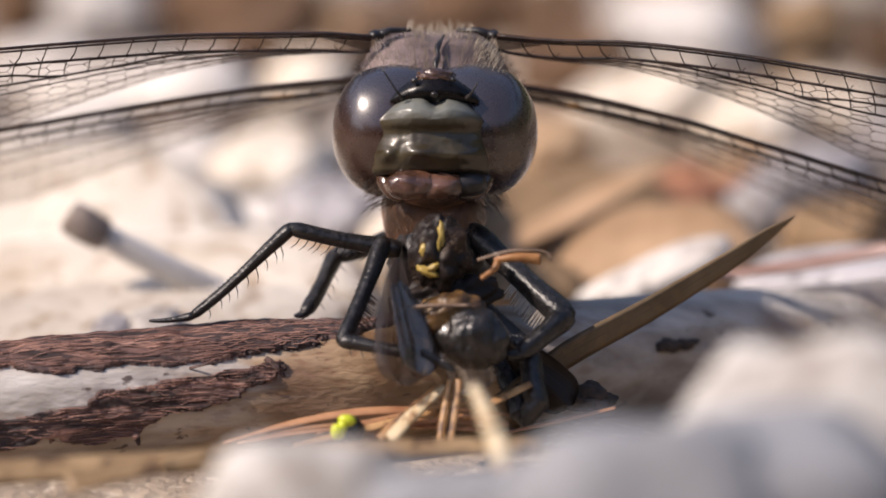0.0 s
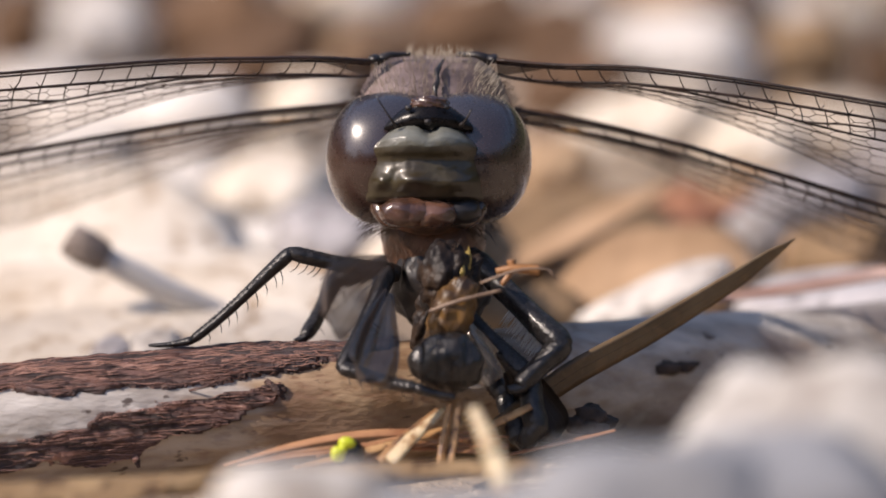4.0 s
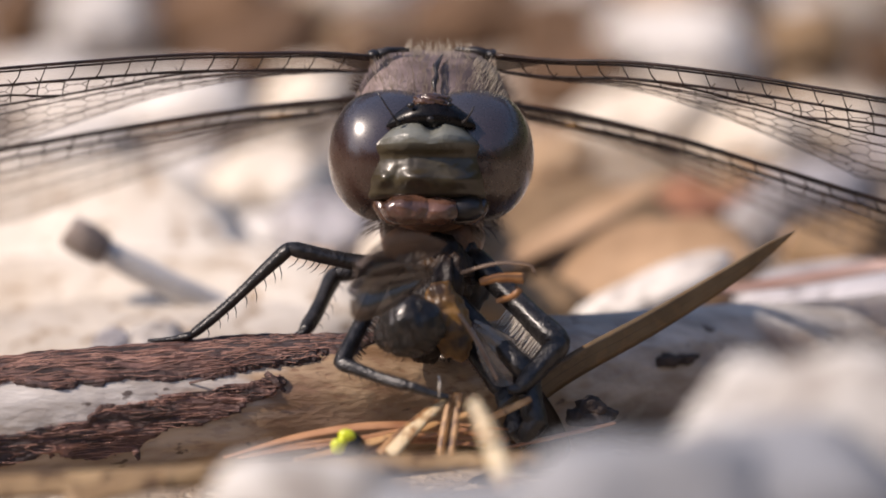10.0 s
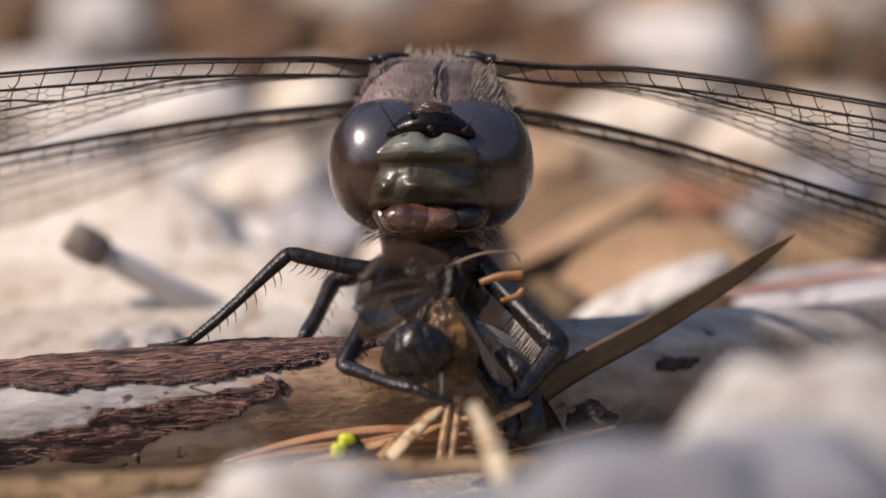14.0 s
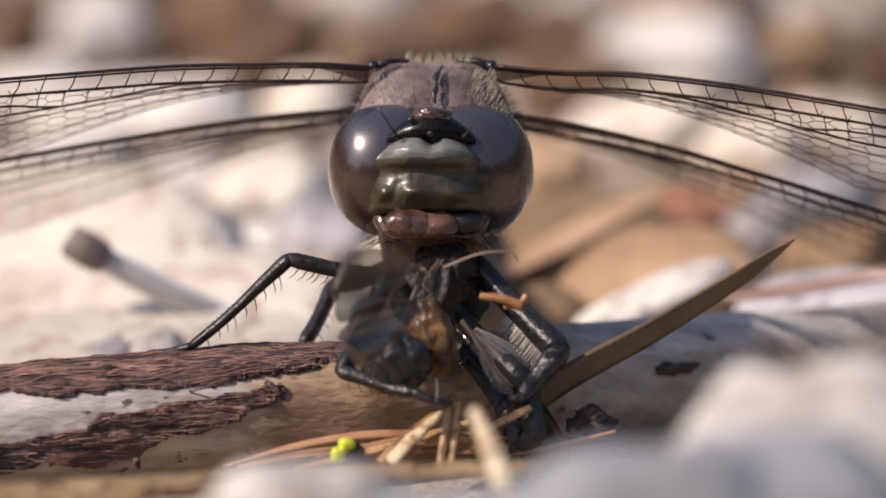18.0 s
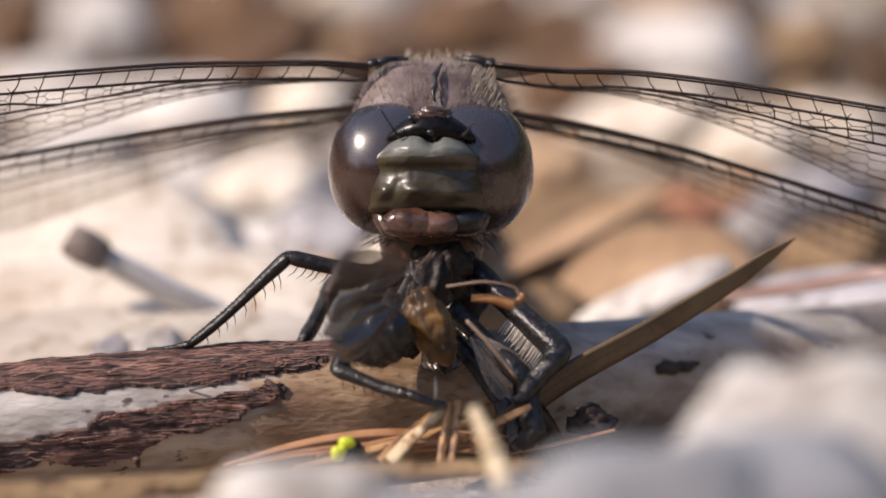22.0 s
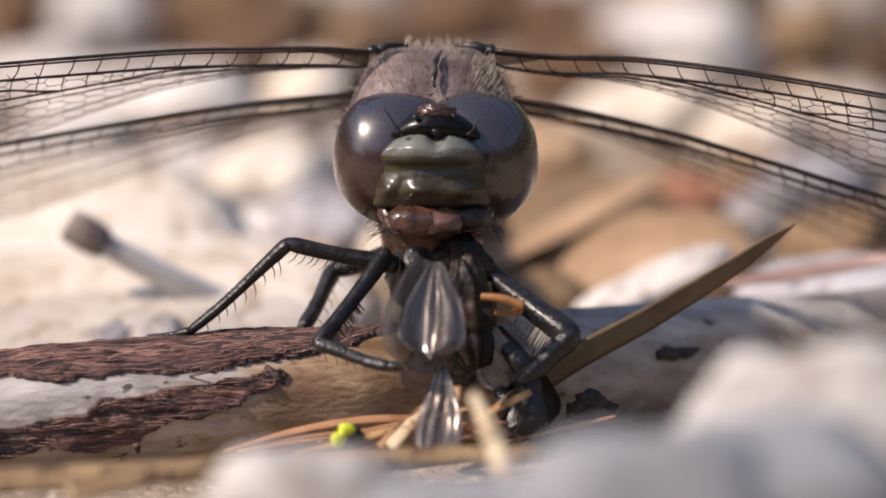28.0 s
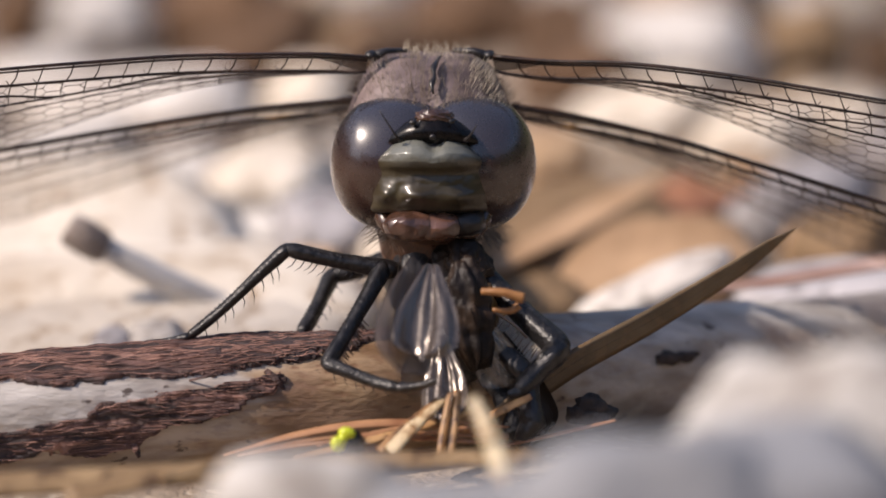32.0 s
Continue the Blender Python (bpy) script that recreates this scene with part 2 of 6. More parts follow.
def patches(m, col, scale, lo, hi, stretch=(1, 1, 1), share=1.0):
    """Adds stains of their own shape to a surface: a second colour where a coarse noise is high."""
    nt = m.node_tree
    b = nt.nodes["Principled BSDF"]
    old = b.inputs["Base Color"].links[0].from_socket
    tc = nt.nodes.new("ShaderNodeTexCoord")
    mp = nt.nodes.new("ShaderNodeMapping")
    mp.inputs["Scale"].default_value = stretch
    mp.inputs["Location"].default_value = (scale * 0.13, 1.7, 3.1)
    nz = nt.nodes.new("ShaderNodeTexNoise")
    nz.inputs["Scale"].default_value, nz.inputs["Detail"].default_value = scale, 4
    mr = nt.nodes.new("ShaderNodeMapRange")
    mr.inputs[1].default_value, mr.inputs[2].default_value, mr.inputs[4].default_value = lo, hi, share
    mx = nt.nodes.new("ShaderNodeMixRGB")
    mx.inputs[2].default_value = (*col, 1)
    nt.links.new(tc.outputs["Object"], mp.inputs[0])
    nt.links.new(mp.outputs[0], nz.inputs[0])
    nt.links.new(nz.outputs[0], mr.inputs[0])
    nt.links.new(mr.outputs[0], mx.inputs[0])
    nt.links.new(old, mx.inputs[1])
    nt.links.new(mx.outputs[0], b.inputs["Base Color"])


# the twig's wood goes from tan to bare grey by its own attribute, which also lightens its shaded right end
nt = M_WOOD.node_tree
old = nt.nodes["Principled BSDF"].inputs["Base Color"].links[0].from_socket
mask = nt.nodes.new("ShaderNodeAttribute")
mask.attribute_name = "bare"
tc = nt.nodes.new("ShaderNodeTexCoord")
mp = nt.nodes.new("ShaderNodeMapping")
mp.inputs["Scale"].default_value = (0.3, 1.4, 1.4)
nz = nt.nodes.new("ShaderNodeTexNoise")
nz.inputs["Scale"].default_value, nz.inputs["Detail"].default_value = 900, 6
rp = nt.nodes.new("ShaderNodeValToRGB")
rp.color_ramp.elements[0].position, rp.color_ramp.elements[1].position = 0.34, 0.62
rp.color_ramp.elements[0].color, rp.color_ramp.elements[1].color = (0.33, 0.295, 0.265, 1), (0.58, 0.545, 0.51, 1)
mx = nt.nodes.new("ShaderNodeMixRGB")
nt.links.new(tc.outputs["Object"], mp.inputs[0])
nt.links.new(mp.outputs[0], nz.inputs[0])
nt.links.new(nz.outputs[0], rp.inputs[0])
nt.links.new(mask.outputs["Fac"], mx.inputs[0])
nt.links.new(old, mx.inputs[1])
nt.links.new(rp.outputs[0], mx.inputs[2])
nt.links.new(mx.outputs[0], nt.nodes["Principled BSDF"].inputs["Base Color"])
patches(M_WOOD, (0.21, 0.12, 0.085), 260, 0.52, 0.66, (0.4, 1, 1), 0.6)
patches(M_WOOD, (0.07, 0.045, 0.035), 1500, 0.66, 0.71, (0.6, 1, 1), 0.9)
patches(M_WOOD, (0.060, 0.045, 0.040), 300, 0.62, 0.68, (0.35, 1, 1), 0.8)
patches(M_BARK, (0.050, 0.035, 0.036), 330, 0.45, 0.58, (0.4, 1, 1), 0.8)
patches(M_BARK, (0.46, 0.255, 0.20), 1900, 0.58, 0.64, (0.2, 1.3, 1.3), 0.8)
patches(M_BARK, (0.075, 0.056, 0.060), 180, 0.48, 0.58, (0.4, 1, 1), 0.6)
patches(M_DRYLEAF, (0.075, 0.046, 0.024), 260, 0.5, 0.68, (1, 1, 1), 0.8)
patches(M_CREAM, (0.44, 0.35, 0.26), 75, 0.52, 0.64, (1, 1, 1), 0.7)
patches(M_WHITE, (0.46, 0.39, 0.32), 60, 0.54, 0.66, (1, 1, 1), 0.6)
patches(M_NEEDLE, (0.15, 0.07, 0.03), 500, 0.56, 0.68, (1, 1, 1), 0.7)
patches(M_STRAW, (0.36, 0.23, 0.11), 420, 0.52, 0.68, (1, 1, 1), 0.7)
patches(M_PALE, (0.30, 0.27, 0.245), 330, 0.52, 0.62, (1, 1, 1), 0.75)
patches(M_THORAX, (0.045, 0.030, 0.030), 420, 0.5, 0.64, (1, 1, 1), 0.7)


# ---- shaping tools, in millimetres ----
ORIGIN = {}


def part(name, bm, material, parent=None, label="", origin=None, smooth=True, kind="", mats=()):
    """Links a bmesh, given in world mm, as one mesh object; origin (world mm) becomes its own zero."""
    o = Vector(origin) if origin is not None else Vector(ORIGIN.get(parent, (0, 0, 0)))
    me = bpy.data.meshes.new(name)
    for v in bm.verts:
        v.co = (v.co - o) * MM
    if smooth:
        for f in bm.faces:
            f.smooth = True
    bm.to_mesh(me)
    bm.free()
    for m in (material, *mats):
        me.materials.append(m)
    ob = new(name, me)
    ORIGIN[ob] = o
    if parent is not None:
        ob.parent = parent
        ob.location = (o - ORIGIN[parent]) * MM
    else:
        ob.location = o * MM
    if label or kind:
        tagged(ob, label=label, kind=kind)
    return ob


def holder(name, origin, label, category, group=""):
    ob = new(name)
    ob.empty_display_size = 0.001
    ORIGIN[ob] = Vector(origin)
    ob.location = Vector(origin) * MM
    return tagged(ob, label, category, group)


def tube(bm, pts, radii, segs=8, mat=0, flat=1.0, caps=True, up=None):
    """A tube through pts with a radius at each; flat squashes it along its own second axis."""
    pts = [Vector(p) for p in pts]
    n = len(pts)
    rs = radii if hasattr(radii, "__len__") else [radii] * n
    rings, ref = [], None
    for i, p in enumerate(pts):
        d = (pts[min(i + 1, n - 1)] - pts[max(i - 1, 0)])
        d = d.normalized() if d.length > 1e-9 else Vector((0, 0, 1))
        if ref is None:
            ref = Vector(up) if up is not None else (Vector((0, 0, 1)) if abs(d.z) < 0.9 else Vector((0, 1, 0)))
        s = d.cross(ref)
        s = s.normalized() if s.length > 1e-6 else d.orthogonal().normalized()
        ref = s.cross(d).normalized()
        rings.append([bm.verts.new(p + (s * math.cos(2 * math.pi * k / segs) + ref * flat * math.sin(2 * math.pi * k / segs)) * rs[i]) for k in range(segs)])
    fs = []
    for a, b in zip(rings, rings[1:]):
        for k in range(segs):
            fs.append(bm.faces.new((a[k], a[(k + 1) % segs], b[(k + 1) % segs], b[k])))
    if caps:
        fs.append(bm.faces.new(list(reversed(rings[0]))))
        fs.append(bm.faces.new(rings[-1]))
    for f in fs:
        f.material_index = mat
    return bm


def blob(bm, c, r, sub=3, rough=0.0, freq=1.0, square=2.0, seed=0.0, turn=None, mat=0):
    """A rounded body with radii r about c; square above 2 makes it boxier, rough displaces it by noise."""
    got = bmesh.ops.create_icosphere(bm, subdivisions=sub, radius=1.0)
    c, turn = Vector(c), turn or Matrix.Identity(3)
    for v in got["verts"]:
        d = v.co.normalized()
        k = (abs(d.x) ** square + abs(d.y) ** square + abs(d.z) ** square) ** (-1 / square)
        p = Vector((d.x * r[0], d.y * r[1], d.z * r[2])) * k
        if rough:
            q = d * freq + Vector((seed, seed * 1.7, -seed))
            p *= 1 + rough * (noise.noise(q) + 0.5 * noise.noise(q * 2.3) + 0.25 * noise.noise(q * 5.1))
        v.co = c + turn @ p
    for v in got["verts"]:
        for f in v.link_faces:
            f.material_index = mat
    return bm


def curve_pts(pts, n):
    """n points on a smooth curve through pts."""
    pts = [Vector(p) for p in pts]
    full = [pts[0] * 2 - pts[1], *pts, pts[-1] * 2 - pts[-2]]
    out = []
    for i in range(n):
        u = i / (n - 1) * (len(pts) - 1)
        k = min(int(u), len(pts) - 2)
        f = u - k
        a, b, c, d = full[k:k + 4]
        out.append(0.5 * ((2 * b) + (c - a) * f + (2 * a - 5 * b + 4 * c - d) * f * f + (3 * b - a - 3 * c + d) * f ** 3))
    return out


def blade(bm, pts, widths, thick, normal, n=24, fold=0.15):
    """A leaf blade or needle along pts: real thickness, a shallow keel, tapered."""
    ps = curve_pts(pts, n)
    normal = Vector(normal).normalized()
    rings = []
    for i, p in enumerate(ps):
        f = i / (n - 1) * (len(widths) - 1)
        k = min(int(f), len(widths) - 2)
        w = widths[k] + (widths[k + 1] - widths[k]) * (f - k)
        d = (ps[min(i + 1, n - 1)] - ps[max(i - 1, 0)]).normalized()
        s = d.cross(normal).normalized()
        m = s.cross(d).normalized()
        t = min(thick, w * 0.8)
        rings.append([bm.verts.new(p + s * x * w / 2 + m * y * t) for x, y in
                      ((-1, fold), (-0.55, 0.35), (0, 0.5 - fold), (0.55, 0.35), (1, fold), (0.55, -0.4), (0, -0.5 - fold), (-0.55, -0.4))])
    for a, b in zip(rings, rings[1:]):
        for k in range(8):
            bm.faces.new((a[k], a[(k + 1) % 8], b[(k + 1) % 8], b[k]))
    bm.faces.new(list(reversed(rings[0])))
    bm.faces.new(rings[-1])
    return bm


def aimed(p, q, hint):
    """Pose in mm with z from p to q and x as near as can be to hint."""
    z = (Vector(q) - Vector(p)).normalized()
    x = Vector(hint) - z * z.dot(Vector(hint))
    x = x.normalized() if x.length > 1e-6 else z.orthogonal().normalized()
    y = z.cross(x)
    m = Matrix((x, y, z)).transposed().to_4x4()
    m.translation = Vector(p)
    return m


def in_metres(m):
    r = m.copy()
    r.translation = m.translation * MM
    return r


# ---- ground ----
def make_ground():
    """One sheet to the horizon, fine under the gravel and coarse far out."""
    bm = bmesh.new()
    near = [x * 3.0 for x in range(-40, 41)]
    far_steps = [150, 220, 400, 900, 2500, 8000, 30000, 120000, 500000]
    xs = [-x for x in reversed(far_steps)] + near + far_steps
    ys = [-x for x in reversed(far_steps)] + [y * 3.0 for y in range(-40, 71)] + [260, 330, 600, 1300, 3000, 9000, 30000, 120000, 500000]
    grid = []
    for y in ys:
        row = []
        for x in xs:
            d = max(abs(x), abs(y - 40))
            h = noise.noise(Vector((x * 0.08, y * 0.08, 3))) * 1.0 + noise.noise(Vector((x * 0.3, y * 0.3, 7))) * 0.5
            row.append(bm.verts.new((x, y, GROUND - 0.7 + (h if d < 400 else 0))))
        grid.append(row)
    for a, b in zip(grid, grid[1:]):
        for k in range(len(xs) - 1):
            bm.faces.new((a[k], a[k + 1], b[k + 1], b[k]))
    return tagged(part("ground", bm, M_SOIL), "brown sandy soil strewn with gravel and litter", "ground", kind="structure")


make_ground()


def make_sky_ring():
    """An unseen dark ring all round, far off, added to cut low sky reflections."""
    bm = bmesh.new()
    n = 180
    low, top = [], []
    for k in range(n):
        a = 2 * math.pi * k / n
        away = abs(math.atan2(math.sin(a - math.atan2(SUN_WAY.y, SUN_WAY.x)), math.cos(a - math.atan2(SUN_WAY.y, SUN_WAY.x))))
        h = 21000 + 3500 * noise.noise(Vector((math.cos(a) * 6, math.sin(a) * 6, 2)))
        if away < 0.3:
            h *= 0.45
        low.append(bm.verts.new((60000 * math.cos(a), 60000 * math.sin(a), -200)))
        top.append(bm.verts.new((61500 * math.cos(a), 61500 * math.sin(a), h)))
    for k in range(n):
        bm.faces.new((low[k], low[(k + 1) % n], top[(k + 1) % n], top[k]))
    return tagged(part("backdrop", bm, M_SKYRING), "unseen dark ring added far off to dim sky reflections", "backdrop", kind="structure")


make_sky_ring()


# ---- stones ----
STONE_MATS = {"w": (M_WHITE, "white"), "c": (M_CREAM, "cream"), "g": (M_GREY, "grey"), "t": (M_TAN, "tan"),
              "p": (M_PALE, "pale"), "u": (M_SHADESTONE, "shade-toned blue-grey"), "o": (M_ORANGE, "orange-tan"), "l": (M_LITTER, "brown"), "b": (M_BROWN, "dark brown"), "r": (M_RUST, "rusty red-brown")}


def stone(a, b, ra, rb, tone, lean=0.0, w=None, deep=1.0, seed=1.0, rough=0.16, square=3.0, label=""):
    """A gravel stone: middle at survey (a, b), half sizes ra, rb; it rests on the ground at its depth."""
    if w is None:
        w = ground_depth(b + rb * 0.95)
    c = at(a, b, w)
    s = UNIT * (1 + w / FAR)
    r = (ra * s, min(ra, rb * 1.3) * s * deep, rb * s)
    c.y += r[1] * 0.5
    c.z -= r[1] * 0.5 * math.tan(DIP) * 0.6
    low = c.z - r[2]
    if low > GROUND - 0.5:                      # reach down to the ground
        r = (r[0], r[1], (c.z + r[2] - GROUND + 0.6) / 2)
        c.z = GROUND - 0.6 + r[2]
    rnd = random.Random(seed * 7.3)
    turn = Euler((radians(rnd.uniform(12, 30)) if w > 10 else 0, radians(lean - (rnd.uniform(4, 20) if w > 10 else 0)), radians(rnd.uniform(-30, 30)) if w > 10 else 0)).to_matrix()
    bm = blob(bmesh.new(), c, r, 4, rough, 1.3, square, seed, turn)
    m, word = STONE_MATS[tone]
    ob = part("stone", bm, m, origin=c)
    return tagged(ob, label or "rough %s gravel stone lying on the ground" % word, "stone", "gravel stones")


def slab(c, r, turn, mat, label):
    bm = blob(bmesh.new(), c, r, 4, 0.12, 1.4, 2.8, c[0], Euler([radians(v) for v in turn]).to_matrix())
    return tagged(part("stone", bm, mat, origin=c), label, "stone", "gravel stones")


# far to near
stone(175, 55, 95, 60, "w", seed=1)
stone(35, 45, 60, 70, "b", seed=2)
stone(370, 40, 120, 65, "b", seed=3)
stone(520, 65, 60, 60, "b", seed=4)
stone(640, 80, 75, 40, "b", seed=5)
stone(830, 45, 120, 60, "b", seed=6)
stone(980, 60, 80, 50, "b", seed=7)
stone(1190, 108, 150, 72, "w", seed=8)
stone(1420, 95, 95, 55, "l", seed=46)
stone(1150, 20, 130, 35, "t", seed=9)
stone(1400, 10, 90, 35, "l", seed=10)
stone(1560, 115, 35, 70, "b", seed=11)
stone(1020, 150, 110, 50, "b", seed=12)
stone(250, 205, 205, 58, "w", seed=13)
stone(60, 175, 90, 60, "w", seed=14)
stone(430, 130, 110, 55, "b", seed=15)
stone(550, 190, 80, 55, "c", seed=16)
stone(1130, 235, 150, 60, "c", seed=17)
stone(1330, 255, 110, 55, "c", seed=18)
stone(1480, 245, 110, 60, "c", seed=19)
stone(980, 300, 70, 60, "t", seed=20)
stone(110, 330, 150, 75, "w", seed=21)
stone(320, 340, 85, 65, "w", seed=22)
stone(480, 350, 110, 75, "c", seed=23)
stone(570, 430, 80, 66, "g", seed=24)
slab((-18.5, 31, -8.6), (10.5, 9, 2.9), (20, -4, 6), M_CREAM, "broad cream stone slab sloping up from the ground")
stone(1200, 366, 66, 34, "r", seed=26)
stone(1310, 345, 70, 36, "o", seed=32)
stone(1420, 370, 130, 55, "g", seed=27)
slab((5.6, 37, -8.2), (5.6, 4.6, 1.9), (12, -4, 12), M_LITTER, "broad tan stone lying on the gravel")
slab((8.4, 28.5, -7.3), (5.6, 3.0, 1.4), (22, -6, 4), M_ORANGE, "flat tan stone lying among litter")
slab((9.0, 22.5, -7.2), (3.6, 1.2, 0.95), (14, -22, 8), M_WHITE, "white chip of stone lying on the ground")
stone(1490, 450, 100, 50, "l", seed=30)
stone(1425, 448, 38, 38, "o", seed=31)
slab((3.6, 25, -8.4), (2.6, 2.2, 1.3), (14, -4, 4), M_LITTER, "brown-tan stone lying on the ground")
slab((-15, 21, -9.2), (12, 8, 2.7), (9, -7, 10), M_CREAM, "broad flat cream stone lying on the ground")
slab((-11.9, 14.8, -8.0), (1.3, 1.1, 1.35), (20, -10, 0), M_WHITE, "small white stone lying behind the twig")
slab((-13.9, 14.9, -8.1), (0.9, 0.8, 1.2), (16, -8, 20), M_GREY, "small grey stone lying behind the twig")
stone(500, 545, 130, 70, "t", seed=34)
slab((16.8, 22, -7.0), (4.2, 2.2, 0.9), (14, -6, -6), M_GREY, "pale flat stone lying on the ground")
# close to the lens; the "u" stones hold the low shade as blue-grey colour
stone(1515, 865, 330, 205, "p", w=-36, seed=41, rough=0.22, deep=0.8, lean=-6, label="large pale weathered stone")
stone(1172, 938, 262, 148, "u", w=-43, seed=47, rough=0.16, deep=0.8, lean=-10)
stone(1290, 965, 400, 172, "u", w=-42, seed=44, rough=0.18, deep=0.8, lean=-8)
stone(545, 925, 195, 108, "p", w=-34, seed=42, rough=0.14, deep=0.8)
stone(820, 962, 200, 100, "u", w=-38, seed=43, rough=0.14, deep=0.8)


def loose_gravel():
    """Small stones between and beyond the large ones."""
    rnd = random.Random(5)
    bm = bmesh.new()
    for k in range(420):
        y = rnd.uniform(22, 300)
        x = rnd.uniform(-1, 1) * (24 + y * 0.25)
        r = rnd.uniform(0.8, 2.6) * (1 + y / 250)
        if 1 < x < 16 and y < 85 or -30 < x < -4 and 68 < y < 104:  # hollows full of litter
            continue
        got = bmesh.ops.create_icosphere(bm, subdivisions=2, radius=1.0)
        q = Euler((rnd.uniform(-0.4, 0.4), rnd.uniform(-0.4, 0.4), rnd.uniform(0, 6))).to_matrix()
        sx, sy, sz = r * rnd.uniform(0.8, 1.3), r * rnd.uniform(0.7, 1.1), r * rnd.uniform(0.45, 0.8)
        mat = rnd.choice((0, 0, 1, 1, 2, 3, 4))
        for v in got["verts"]:
            d = v.co.normalized()
            e = 1 + 0.2 * noise.noise(d * 1.5 + Vector((k, 0, 0)))
            v.co = Vector((x, y, GROUND + sz * 0.5)) + q @ Vector((d.x * sx, d.y * sy, d.z * sz)) * e
        for v in got["verts"]:
            for f in v.link_faces:
                f.material_index = mat
    ob = part("gravel", bm, M_WHITE, mats=(M_CREAM, M_TAN, M_GREY, M_BROWN))
    return tagged(ob, "loose mixed gravel of pale and brown chips", "gravel", kind="stuff")


loose_gravel()


# ---- the twig that the dragonfly sits on ----
TWIG = (at(-420, 800, 1.5), at(300, 738, 3.4), at(700, 712, 5.0), at(1150, 668, 10), at(2000, 608, 22))
TWIG_R = 2.5


def twig_frame(n):
    """Points of the twig's axis with their side and up directions."""
    out = []
    ps = curve_pts(TWIG, n)
    for i, p in enumerate(ps):
        d = (ps[min(i + 1, n - 1)] - ps[max(i - 1, 0)]).normalized()
        s = d.cross(TURN @ Vector((0, 0, 1))).normalized()     # towards the view
        u = s.cross(d).normalized()
        out.append((p, d, s, u))
    return out


def line_at(knots, x):
    """Straight-line value at x of a run of (x, y) knots."""
    if x <= knots[0][0]:
        return knots[0][1]
    for (x0, y0), (x1, y1) in zip(knots, knots[1:]):
        if x <= x1:
            return y0 + (y1 - y0) * (x - x0) / (x1 - x0)
    return knots[-1][1]


BARK_TOP = ((-500, 0.2), (0, 0.17), (60, 0.25), (130, 0.26), (200, 0.24), (300, 0.27), (360, 0.26), (420, 0.24), (470, 0.19), (540, 0.17), (620, 0.12), (700, 0.02), (760, -0.5), (900, -1.3))
BARK_LOW_A = ((-500, 0.62), (0, 0.57), (150, 0.50), (180, 0.40), (250, 0.38), (350, 0.36), (450, 0.30), (500, 0.28), (520, 0.5))
BARK_LOW_B = ((-500, 0.9), (0, 0.80), (100, 0.74), (150, 0.82), (240, 0.80), (270, 0.68), (330, 0.62), (400, 0.56), (490, 0.40), (520, 0.28))


def bark_height(a, q, p):
    """How far the bark stands above the wood, by survey column a and the share q of the way down the near side."""
    jag = noise.noise(Vector((p.x * 0.8, p.y * 2.2, p.z * 2.2))) * 0.04 + noise.noise(Vector((p.x * 2.4, p.y * 6, p.z * 6))) * 0.02 + noise.noise(Vector((p.x * 7, p.y * 9, p.z * 9))) * 0.016
    d1 = line_at(BARK_TOP, a) - q
    d2 = min(q - line_at(BARK_LOW_A, a), line_at(BARK_LOW_B, a) - q)
    return max(d1, d2) + jag


